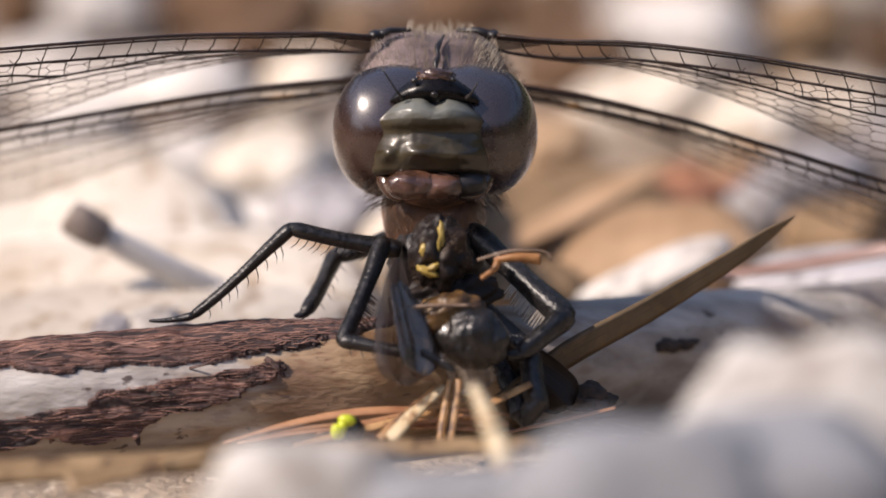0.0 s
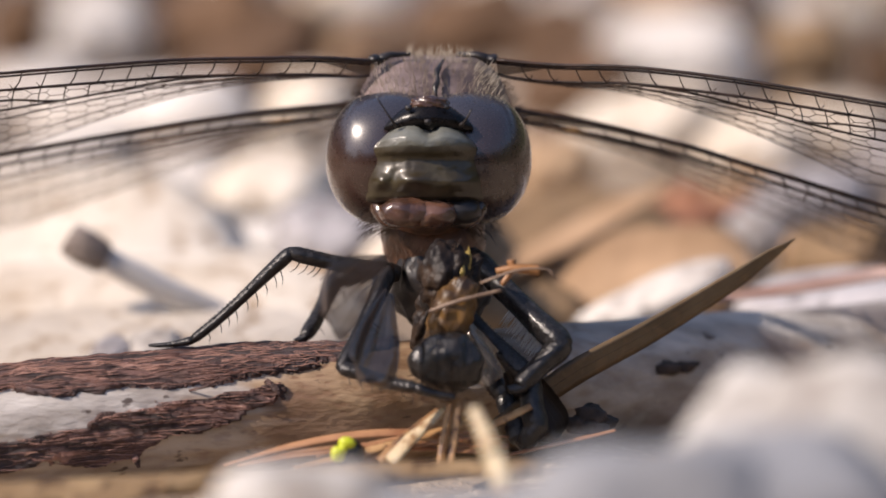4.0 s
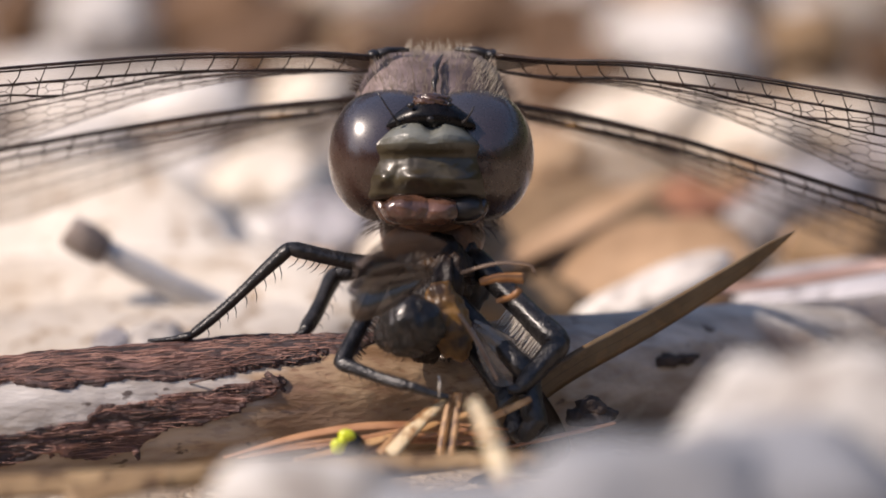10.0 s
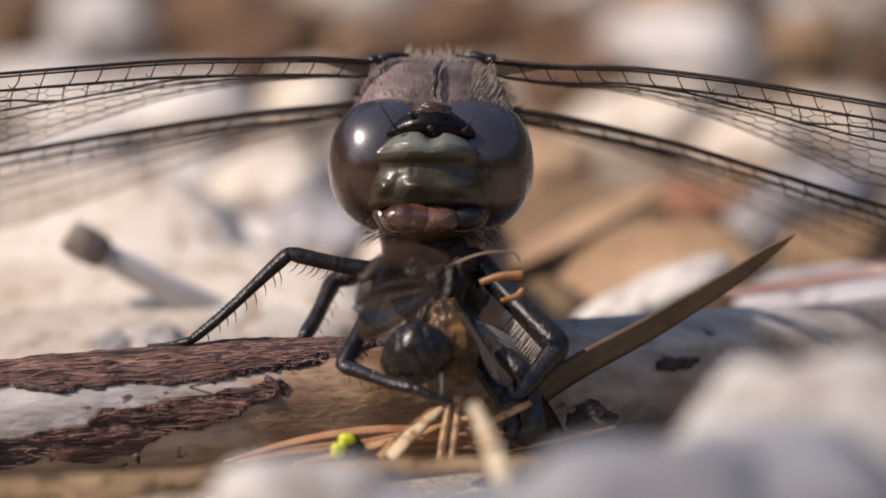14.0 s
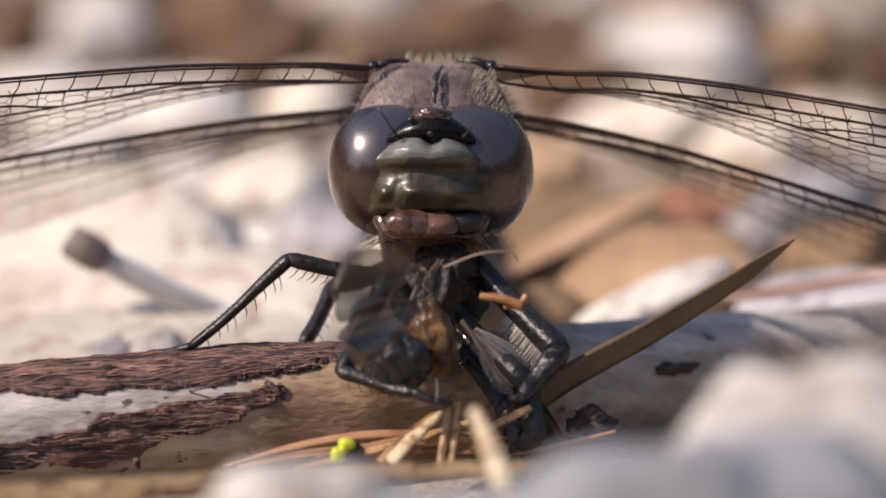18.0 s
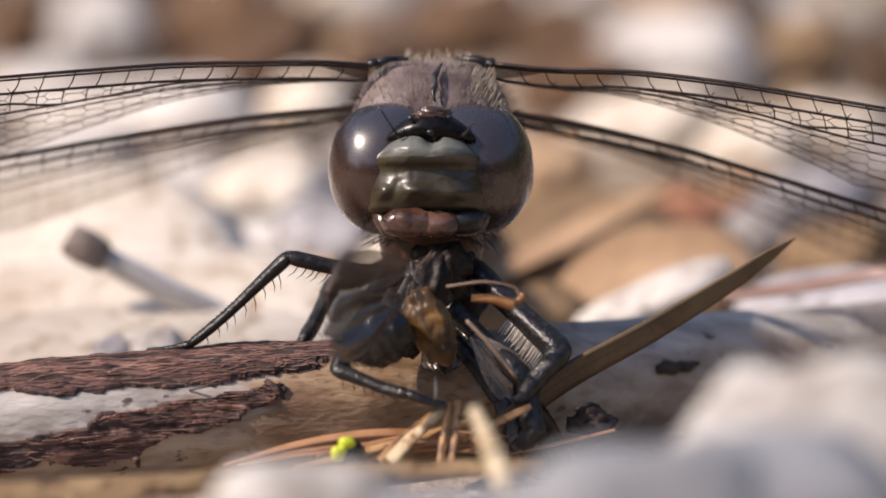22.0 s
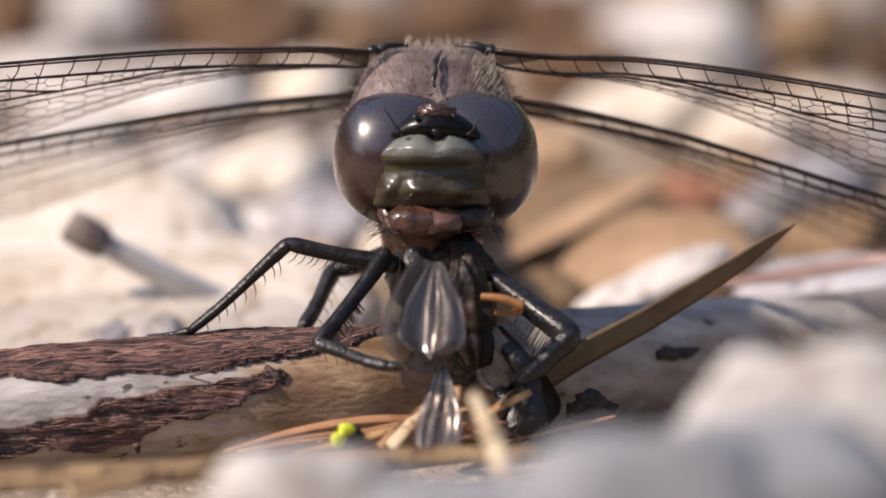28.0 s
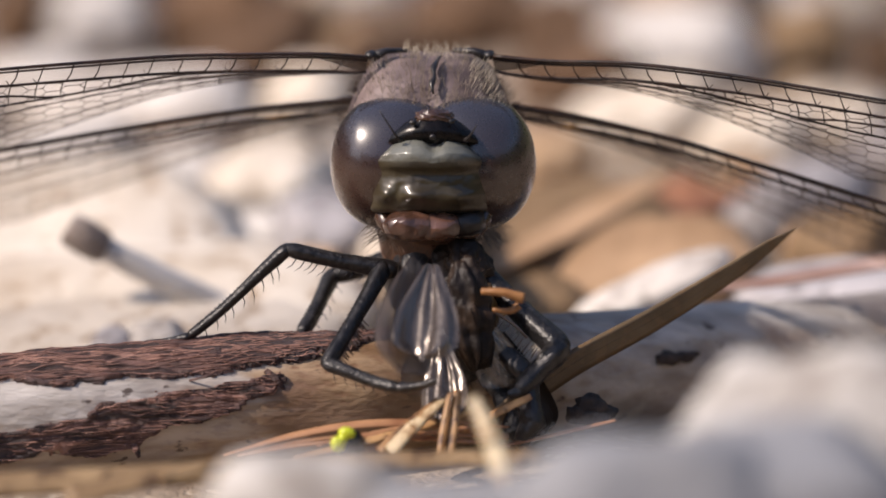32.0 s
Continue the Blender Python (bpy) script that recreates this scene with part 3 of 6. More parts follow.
def make_twig():
    twig = holder("twig", at(300, 830, 0), "dead twig with flaking dark bark over bare grey-brown wood", "twig")
    n, m = 760, 160
    fr = twig_frame(n)
    wood, bark = bmesh.new(), bmesh.new()
    wv, bv, keep = [], [], []
    for i, (p, d, s, u) in enumerate(fr):
        rw, rb, rk = [], [], []
        for j in range(m):
            th = 2 * math.pi * j / m
            way = u * math.cos(th) + s * math.sin(th)          # from the top towards the view and round
            q = (1 - math.cos(th)) / 2 if th <= math.pi else -(1 - math.cos(th)) / 2
            base = p + way * TWIG_R
            a = 784 + base.x / UNIT
            lump = noise.noise(base * 0.16) * 0.22 + noise.noise(Vector((base.x * 0.25, base.y * 1.2, base.z * 1.2))) * 0.07 + noise.noise(Vector((base.x * 0.5, base.y * 3, base.z * 3))) * 0.012
            rw.append(wood.verts.new(base + way * lump))
            h = bark_height(a, q, base)
            fib = noise.noise(Vector((base.x * 0.7, base.y * 4.5, base.z * 4.5))) * 0.75 + noise.noise(Vector((base.x * 1.6, base.y * 11, base.z * 11))) * 0.55
            flake = noise.noise(Vector((base.x * 0.55, base.y * 2.2, base.z * 2.2)) + Vector((9, 0, 0))) + 0.35 * noise.noise(Vector((base.x * 2.2, base.y * 5, base.z * 5)))
            step = math.floor(flake * 5) / 5                  # plates that lie one over another
            lift = min(1.0, max(-1.0, h / 0.008)) * 0.12 + fib * 0.085 + step * 0.10 + (0.07 if 0 < h < 0.04 else 0)
            lift = max(lift, 0.04) if h > 0.006 else lift
            rb.append(bark.verts.new(base + way * (lump + (lift if h > -0.018 else -0.25))))
            rk.append(h > -0.02)
        wv.append(rw)
        bv.append(rb)
        keep.append(rk)
    for i in range(n - 1):
        for j in range(m):
            k = (j + 1) % m
            wood.faces.new((wv[i][j], wv[i][k], wv[i + 1][k], wv[i + 1][j]))
            if keep[i][j] or keep[i][k] or keep[i + 1][k] or keep[i + 1][j]:
                bark.faces.new((bv[i][j], bv[i][k], bv[i + 1][k], bv[i + 1][j]))
    ramp = lambda x, w: min(1.0, max(0.0, x / w + 0.5))
    bare = []
    for i in range(n):
        for j in range(m):
            c = wv[i][j].co
            th = 2 * math.pi * j / m
            q = (1 - math.cos(th)) / 2 + noise.noise(c * 0.9) * 0.07 + noise.noise(Vector((c.x * 1.5, c.y * 6, c.z * 6))) * 0.05
            a = 784 + c.x / UNIT + 150 * noise.noise(Vector((c.x * 0.3, c.y * 2.2, c.z * 2.2)) + Vector((5, 0, 0)))
            left = ramp(400 - a, 170) * ramp(q - 0.12, 0.08) * max(ramp(0.58 - q, 0.12), 0.45) if j < m / 2 else 0.0
            # the 0.65 floor brightens shadowed wood on the near side through its colour
            right = ramp(a - 960, 170) * (1.0 if j > m / 2 else max(ramp(0.32 - q, 0.16), 0.65))
            bare.append(max(left, right))
    for v in [v for v in bark.verts if not v.link_faces]:
        bark.verts.remove(v)
    for ring, flip in ((wv[0], False), (wv[-1], True)):
        wood.faces.new(ring if flip else list(reversed(ring)))
    # loose fibres on the bark
    rnd = random.Random(12)
    fz = bmesh.new()
    for k in range(3000):
        i = rnd.randrange(20, n - 120)
        j = rnd.randrange(2, m // 2)
        span = rnd.randrange(6, 30)
        jj = min(m // 2, max(1, j + rnd.choice((-1, 0, 0, 1))))
        if not keep[i][j] or not keep[i + span][jj] or not bv[i][j].is_valid or not bv[i + span][jj].is_valid:
            continue
        p0, p1 = bv[i][j].co.copy(), bv[i + span][jj].co.copy()
        up = (p0 - fr[i][0]).normalized() * rnd.uniform(0.03, 0.09)
        way = [bv[i + span * q // 4][j + (jj - j) * (q > 1)] for q in range(1, 4)]
        if not all(v.is_valid for v in way):
            continue
        tube(fz, [p0] + [v.co + up * 0.6 for v in way] + [p1 + up * rnd.uniform(-0.2, 1.0)], [0.008, 0.016, 0.02, 0.016, 0.004], 3)
    part("bark_fibre", fz, M_FIBRE, twig, "loose pale bark fibres", kind="stuff")
    log = part("wood", wood, M_WOOD, twig, "bare weathered wood, grey to tan")
    log.data.attributes.new("bare", "FLOAT", "POINT").data.foreach_set("value", bare)
    part("bark", bark, M_BARK, twig, "dark red-brown flaking fibrous bark")
    # curled splinter and loose flakes
    for a, b, w, da, db, size in ((470, 672, 1.6, 34, 34, 0.3), (232, 800, 1.2, 14, 26, 0.32), (15, 790, 0.6, 8, 44, 0.45), (335, 690, 1.2, 60, -12, 0.12), (130, 800, 0.8, 55, -8, 0.14)):
        bm = bmesh.new()
        p0, p1 = at(a, b, w), at(a + da, b + db, w - 0.1)
        blade(bm, (p0, (p0 + p1) / 2 + Vector((0.05, -0.25, 0.1)), p1), (size * 0.8, size, size * 0.4), 0.08, (0.1, -1, 0.3), 10)
        part("flake", bm, M_BARK, twig)
    return twig


make_twig()


# ---- dry blades, needles and litter ----
def strand(name, pts, widths, thick, mat, label, category, normal=(-0.35, -0.75, 0.55), n=26):
    pts = [at(*p) for p in pts]
    normal = TURN @ Vector(normal).normalized()
    bm = blade(bmesh.new(), pts, widths, thick, normal, n)
    ob = tagged(part(name, bm, mat, origin=pts[0]), label, category)
    if name in ("dry_leaf", "dead_leaf"):
        for off in (-0.24, 0.0, 0.24):                     # raised veins
            ps = curve_pts(pts, n)
            line = []
            for i, p in enumerate(ps[1:-2]):
                d = (ps[i + 2] - ps[i]).normalized()
                f = (i + 1) / (n - 1) * (len(widths) - 1)
                k = min(int(f), len(widths) - 2)
                w = widths[k] + (widths[k + 1] - widths[k]) * (f - k)
                line.append(p + d.cross(normal).normalized() * off * w + normal * (0.38 if off else 0.34) * min(thick, w * 0.8))
            part("midrib" if not off else "vein", tube(bmesh.new(), line, 0.022 if not off else 0.012, 5), mat, ob)
    if name == "grass_stalk":
        p, q = curve_pts(pts, 9)[4:6]
        part("node", tube(bmesh.new(), [p, p.lerp(q, 0.08)], [widths[1] * 0.42] * 2, 10), mat, ob)
    return ob


strand("dry_leaf", ((880, 760, 1.0), (1000, 668, 2.5), (1150, 585, 3.8), (1290, 500, 5), (1360, 452, 5.4), (1408, 420, 5.6)),
       (1.1, 1.2, 1.1, 0.9, 0.62, 0.03), 0.12, M_DRYLEAF, "stiff dry brown grass blade leaning over the twig", "leaf", (0.80, -0.60, -0.04))
strand("pine_needle", ((395, 822, -1.0), (520, 788, -0.6), (640, 768, -0.4), (760, 768, -0.2), (900, 790, 0.0)), (0.10, 0.36, 0.42, 0.4, 0.3), 0.2, M_RED,
       "dry red-brown pine needle arched beside the twig", "needle")
strand("pine_needle", ((420, 822, -1.6), (560, 800, -1.2), (700, 790, -1.0), (860, 800, -0.6)), (0.1, 0.25, 0.3, 0.2), 0.15, M_RED,
       "thin dry red-brown pine needle", "needle")
for needle, wide in ((((470, 812, -1.4), (600, 790, -1.1), (720, 782, -0.9), (860, 790, -0.5)), 0.16), (((560, 806, -1.0), (680, 778, -0.6), (790, 764, -0.3), (900, 772, 0.0)), 0.14),
                     (((640, 818, -2.1), (720, 792, -1.8), (800, 776, -1.4), (850, 772, -1.2)), 0.17), (((440, 816, -1.9), (540, 796, -1.6), (640, 788, -1.4), (750, 796, -1.2)), 0.12),
                     (((860, 812, -0.4), (960, 790, 0.2), (1040, 772, 0.6), (1090, 760, 0.8)), 0.2)):
    strand("pine_needle", needle, (wide * 0.5, wide, wide, wide * 0.7), 0.12, M_RED, "thin dry red-brown pine needle", "needle")
strand("pine_needle", ((520, 826, -2.0), (640, 800, -1.6), (770, 765, -1.0), (830, 745, -0.6)), (0.25, 0.4, 0.4, 0.3), 0.2, M_NEEDLE, "dry tan pine needle", "needle")
strand("grass_stalk", ((672, 815, -2.2), (712, 775, -1.8), (775, 722, -1.2)), (0.42, 0.36, 0.16), 0.3, M_NEEDLE, "split dry tan stalk end", "stalk")
strand("grass_stalk", ((690, 816, -2.4), (730, 775, -2.0), (788, 722, -1.4)), (0.75, 0.66, 0.30), 0.35, M_STRAW, "pale straw stalk with a worn end", "stalk")
strand("pine_needle", ((792, 838, -2.4), (800, 780, -2.0), (812, 708, -1.4)), (0.5, 0.55, 0.4), 0.3, M_NEEDLE, "short brown pine needle standing on end", "needle")
strand("pine_needle", ((775, 838, -2.6), (783, 780, -2.2), (796, 712, -1.6)), (0.22, 0.26, 0.2), 0.2, M_NEEDLE, "thin brown pine needle standing on end", "needle")
strand("pine_needle", ((820, 778, -0.6), (870, 752, -0.5), (915, 730, -0.3), (940, 718, -0.2)), (0.2, 0.4, 0.4, 0.3), 0.2, M_NEEDLE, "dry tan pine needle beside the twig", "needle")
strand("grass_stalk", ((905, 900, -17), (872, 800, -16), (838, 722, -15)), (0.95, 0.85, 0.4), 0.4, M_STRAW, "pale dry grass stalk leaning upright", "stalk")
strand("grass_stalk", ((-60, 880, -12), (300, 858, -11), (620, 836, -10), (960, 826, -10)), (1.2, 1.1, 0.9, 0.7), 0.5, M_LEAF, "long dry brown grass stalk lying low before the twig", "stalk")
strand("grass_stalk", ((120, 898, -14), (290, 860, -13), (415, 832, -12)), (1.0, 0.9, 0.4), 0.4, M_LEAF, "short dry brown stalk lying before the twig", "stalk")
strand("dead_leaf", ((860, 500, 26), (990, 430, 30), (1130, 350, 34), (1190, 320, 36)), (1.5, 3.2, 2.6, 0.6), 0.2, M_ORANGE, "curled tan dead leaf on the gravel", "leaf", (-0.5, -0.6, 0.62))
strand("dead_leaf", ((1250, 530, 15), (1400, 510, 16), (1640, 470, 18)), (0.4, 1.0, 1.1), 0.2, M_PINK, "reddish strip of dead leaf on the gravel", "leaf", (-0.5, -0.6, 0.62))
strand("dead_leaf", ((1080, 400, 40), (1200, 385, 42), (1330, 345, 44)), (1.0, 3.0, 1.0), 0.2, M_RUST, "rusty dead leaf on the gravel", "leaf", (-0.5, -0.6, 0.62))


def crumb(spots, label):
    """A broken lump of bark made of a few rough pieces that cling together."""
    bm = bmesh.new()
    for a, b, w, r, flat in spots:
        blob(bm, at(a, b, w), (r, r * 0.8, r * flat), 3, 0.28, 1.8, 2.6, a * 0.01)
    return tagged(part("bark_chip", bm, M_CRUMB, origin=at(*spots[0][:3])), label, "bark")


crumb(((1180, 650, 7.6, 0.55, 0.5), (1208, 648, 8.0, 0.5, 0.45), (1225, 643, 8.3, 0.3, 0.5)), "small dark bark chip stuck on the twig")
crumb(((1020, 750, 3.0, 0.45, 0.8), (1045, 735, 3.2, 0.6, 0.75), (1072, 745, 3.4, 0.45, 0.6), (1050, 755, 3.0, 0.6, 0.5)), "dark crumb of bark beside the twig")


def nail_twig():
    """A small broken stem with a dark, blunt end."""
    t = holder("broken_stem", at(300, 560, 19), "pale broken plant stem with a dark blunt end, lying on gravel", "stem")
    bm = tube(bmesh.new(), curve_pts([at(170, 448, 19), at(260, 496, 19.5), at(340, 534, 20), at(450, 580, 21)], 14), [0.50, 0.52, 0.54, 0.56] + [0.58] * 10, 12)
    part("shaft", bm, M_BONE, t, "pale grey stem")
    bm = tube(bmesh.new(), [at(120, 419, 19), at(123, 421, 19), at(150, 436, 19), at(182, 455, 19), at(190, 459, 19)], [0.55, 0.74, 0.78, 0.70, 0.5], 14)
    part("blunt_end", bm, M_STEMEND, t, "dark grey-brown blunt end")
    return t


nail_twig()


def bead():
    t = holder("insect_fragment", at(608, 815, -2), "tiny black insect fragment with lime-yellow marks among needles", "fragment")
    part("shell", blob(bmesh.new(), at(618, 800, -2.2), (0.62, 0.55, 0.55), 3, 0.1, 2), M_DARK, t, "black shell")
    for a, b, ra, rb in ((598, 802, 0.30, 0.34), (614, 783, 0.36, 0.26), (606, 793, 0.2, 0.24)):
        part("mark", blob(bmesh.new(), at(a, b, -2.7), (ra, 0.2, rb), 2, 0.15, 2, seed=a), M_LIME, t, "lime-yellow mark")


bead()


# ---- the dragonfly ----
FLY = holder("dragonfly", at(700, 640, 3), "dark brown hairy dragonfly with clear wings, eating on a twig", "dragonfly")


def hairs(name, parent, mat, count, seed, spot, label):
    """Fine bristles; spot(rnd) gives root, direction, length in mm."""
    rnd = random.Random(seed)
    bm = bmesh.new()
    for k in range(count):
        p, d, ln = spot(rnd)
        d = d.normalized()
        bend = d + Vector((rnd.uniform(-0.25, 0.25), rnd.uniform(-0.25, 0.25), rnd.uniform(-0.1, 0.25)))
        tube(bm, [p, p + d * ln * 0.5, p + (d * 0.5 + bend.normalized() * 0.5) * ln], [0.011, 0.009, 0.003], 3, caps=False)
    return part(name, bm, mat, parent, label, kind="stuff")


THX = at(765, 285, 7.2)


def make_thorax():
    bm = bmesh.new()
    got = bmesh.ops.create_icosphere(bm, subdivisions=5, radius=1.0)
    for v in got["verts"]:
        d = v.co.normalized()
        k = (abs(d.x) ** 4 + abs(d.y) ** 2.2 + abs(d.z) ** 4) ** (-1 / 3.2)
        wide = 3.62 if d.z < 0.1 else 3.62 - 1.0 * min(1, (d.z * k - 0.1) / 0.9)
        if d.z < 0:
            wide -= 2.3 * min(1, -d.z * k * 1.5)
        p = Vector((d.x * wide, d.y * 4.4, d.z * (4.2 if d.z > 0 else 3.2))) * k
        # front face slopes; a groove and keel run down its middle
        if p.y < 0 and p.z > 0:
            p.y += p.z * 0.22
            p.y += 0.22 * math.exp(-(p.x / 0.22) ** 2) - 0.10 * math.exp(-(p.x / 0.06) ** 2)
        p *= 1 + 0.012 * noise.noise(d * 6)
        v.co = THX + TURN @ p
    ob = part("thorax", bm, M_THORAX, FLY, "brown hairy thorax", origin=THX)
    bm = bmesh.new()
    tube(bm, curve_pts([at(771, 176, 3.3), at(768, 160, 3.5), at(773, 146, 3.8), at(771, 132, 4.1), at(778, 118, 4.7), at(784, 108, 5.2)], 12), [0.04, 0.06, 0.11, 0.13, 0.09, 0.07, 0.1, 0.13, 0.11, 0.07, 0.06, 0.03], 6)
    part("dorsal_keel", bm, M_DARK, ob, "black keel line")
    for sgn, a0 in ((-1, 662), (1, 868)):
        bm = bmesh.new()
        tube(bm, [at(a0, 112, 5.4), at(a0 - sgn * 25, 101, 5.6), at(a0 - sgn * 62, 100, 5.7)], [0.34, 0.2, 0.14], 8, flat=0.7)
        blob(bm, at(a0 + sgn * 2, 108, 5.2), (0.24, 0.3, 0.2), 2, 0.25, 2)
        part("wing_hinge", bm, M_DARK, ob, "black wing hinge")
    bm = bmesh.new()
    blob(bm, at(768, 425, 5.4), (2.1, 2.2, 1.9), 4, 0.10, 1.6, 2.3)
    part("prothorax", bm, M_CHIN, ob, "red-brown underside behind the mouth")

    def chest(rnd):
        p = at(rnd.uniform(690, 850), rnd.uniform(395, 480), rnd.uniform(3.1, 3.8))
        return p, TURN @ Vector((rnd.uniform(-0.6, 0.6), -0.6, -0.7)), rnd.uniform(0.2, 0.5)

    bm = blob(bmesh.new(), at(776, 505, 4.6), (2.0, 1.5, 1.9), 4, 0.18, 2.0, 2.2, 8)
    part("leg_base", bm, M_DARK, ob, "black leg base under the thorax")
    hairs("chest_hair", ob, M_DHAIR, 320, 5, chest, "dark brown hair")

    def front(rnd):
        x, z = rnd.uniform(-2.6, 2.6), rnd.uniform(0.8, 4.05)
        y = -4.4 * max(0.05, 1 - (abs(x) / 3.2) ** 3 - (z / 4.4) ** 3) ** 0.4 + z * 0.22
        p = THX + TURN @ Vector((x, y, z))
        return p, TURN @ Vector((x * 0.18 + rnd.uniform(-0.25, 0.25), -0.12, 1.0 + rnd.uniform(-0.3, 0.3))), rnd.uniform(0.22, 0.42)

    def crest(rnd):
        p = at(rnd.uniform(715, 835), rnd.uniform(98, 116), rnd.uniform(5.2, 6.6))
        return p, TURN @ Vector((rnd.uniform(-0.5, 0.5), -0.2, 1)), rnd.uniform(0.18, 0.5)

    def side(rnd):
        s = rnd.choice((-0.6, 1, 1, 1, 1, 1, 1))
        b = rnd.uniform(122, 212)
        p = at(765 + (1 if s > 0 else -1) * rnd.uniform(70, 98 + (b - 122) * 0.5), b, rnd.uniform(3.6, 4.8))
        return p, TURN @ Vector((s * 0.5, -0.3, 0.8)), rnd.uniform(0.2, 0.42)

    hairs("thorax_hair", ob, M_HAIR, 1150, 1, front, "short pale brown hair")
    hairs("crest_hair", ob, M_SIDEHAIR, 190, 2, crest, "pale hair tuft")

    def flank(rnd):
        s = rnd.choice((-1, 1))
        b = rnd.uniform(150, 300)
        e = min(156, 112 + (b - 130) * 0.55)
        p = at(765 + s * rnd.uniform(e - 12, e), b, rnd.uniform(5.5, 7.5))
        return p, TURN @ Vector((s * 0.9, -0.3, rnd.uniform(0.0, 0.7))), rnd.uniform(0.25, 0.6)

    hairs("flank_hair", ob, M_DHAIR, 420, 4, flank, "brown hair on the flanks")
    hairs("side_hair", ob, M_SIDEHAIR, 300, 3, side, "brown side hair")
    return ob


make_thorax()


def make_abdomen():
    drop = lambda k: 1.2 - 2.0 * min(k, 3) - 0.1 * max(0, k - 3)   # bends down behind the thorax
    ab = None
    for k in range(9):
        y0, y1 = 12.0 + k * 3.0, 12.0 + (k + 1) * 3.0 - 0.12
        r = 1.9 - 0.09 * k if k else 2.2
        p0, p1 = TURN @ Vector((-0.4, y0, 2.0)), TURN @ Vector((-0.4, y1, 2.0))
        q0, q1 = Vector((p0.x, p0.y, drop(k))), Vector((p1.x, p1.y, drop(k + 1)))
        bm = tube(bmesh.new(), [q0, q0.lerp(q1, 0.08), q0.lerp(q1, 0.5), q0.lerp(q1, 0.92), q1], [r * 0.9, r, r * 1.03, r, r * 0.88], 20, flat=0.85)
        if ab is None:
            ab = part("abdomen", bm, M_THORAX, FLY, "dark brown segmented abdomen", origin=q0)
        else:
            part("segment", bm, M_THORAX, ab)
    return ab


make_abdomen()

# ---- head ----
HC = at(763, 292, 3.4)        # middle of the head


def hp(x, y, z):
    return HC + TURN @ Vector((x, y, z))


def make_head():
    bm = blob(bmesh.new(), hp(0, 0.9, -0.1), (2.7, 1.7, 2.2), 4)
    head = part("head", bm, M_DARK, FLY, "dragonfly head with two large glossy eyes", origin=HC)
    # eyes: large domes that meet on top and wrap the sides
    for s in (-1, 1):
        e = bmesh.new()
        got = bmesh.ops.create_icosphere(e, subdivisions=5, radius=1.0)
        for v in got["verts"]:
            d = v.co.normalized()
            p = Vector((d.x * (2.18 + 0.10 * max(0.0, -d.z)), d.y * 2.4, d.z * 2.68))
            p.x += 1.5 * max(0, d.z) * (-s) * min(1.0, max(0.0, 0.4 - 0.8 * s * d.x))                 # lean inwards at the top
            q = hp(s * 1.95 + p.x, 1.08 + p.y, p.z + 0.05)
            flat = TURN.transposed() @ (q - HC)
            if flat.x * s < 0.02:                              # nothing of an eye crosses the middle line
                flat.x = 0.02 * s
            v.co = HC + TURN @ flat
        part("eye", e, M_EYE, head, "glossy dark brown compound eye, sky sheen coloured in on top", origin=hp(s * 1.95, 1.08, 0.05))
    # forehead and face plate: one broad dome between the eyes
    profile = ((-1.80, 0.9), (-1.70, 1.60), (-1.55, 1.86), (-1.25, 2.02), (-0.95, 2.12), (-0.6, 2.13), (-0.3, 2.15), (-0.08, 2.18), (0.08, 2.24), (0.25, 2.38), (0.5, 2.55), (0.85, 2.52), (1.1, 2.26), (1.3, 1.9), (1.45, 1.3), (1.5, 0.9))

    def face(z0, z1, rows):
        bm = bmesh.new()
        grid = []
        for i in range(rows + 1):
            z = z0 + (z1 - z0) * i / rows
            row = []
            for j in range(61):
                u = -1 + 2 * j / 60
                half = 2.48 + 0.16 * min(1.0, -z) if z < 0 else 2.48 - 0.42 * min(1, z / 1.3) ** 2
                x = u * half - 0.12
                zz = z
                if z > 0.3:
                    zz -= 0.34 * math.exp(-((x - 0.02) / 0.34) ** 2) * (z - 0.3) + 0.80 * abs(u) ** 3 * (z - 0.3)
                y = line_at(profile, z) * (1 - abs(u) ** 2.6) ** 0.56
                for bx, bz, br, h in ((-1.95, -0.92, 0.40, 0.34), (-0.62, -0.88, 0.62, 0.36), (0.95, -0.98, 0.8, 0.22)):
                    y += h * math.exp(-((x - bx) / br) ** 2 - ((z - bz) / 0.30) ** 2)
                y -= 0.11 * math.exp(-((z + 0.06) / 0.2) ** 2) * max(0.0, 1 - u * u)                            # furrow under the forehead
                y -= 0.08 * math.exp(-((x + 1.36 - 0.5 * (z + 0.75)) / 0.2) ** 2 - ((z + 0.85) / 0.35) ** 2)      # crease between the swellings
                y += 0.05 * noise.noise(Vector((x * 1.6, z * 2.2, 1))) + 0.022 * noise.noise(Vector((x * 5, z * 5, 5)))
                row.append(bm.verts.new(hp(x, 0.1 - y, zz)))
            grid.append(row)
        for a, b in zip(grid, grid[1:]):
            for k in range(60):
                bm.faces.new((a[k], a[k + 1], b[k + 1], b[k]))
        back = [bm.verts.new(hp(x, 0.4, z)) for x, z in ((-2.3, z0), (2.3, z0), (2.3, z1), (-2.3, z1))]
        bm.faces.new(back)
        return bm

    part("forehead", face(-0.15, 1.5, 40), M_FRONS, head, "grey-green bulging forehead")
    part("face_plate", face(-1.80, -0.15, 36), M_CLYP, head, "dark olive face plate with low swellings")
    f = bmesh.new()
    blob(f, hp(-0.90, -1.54, -2.16), (1.08, 0.80, 0.60), 4, 0.08, 2.4, 2.3, seed=4)
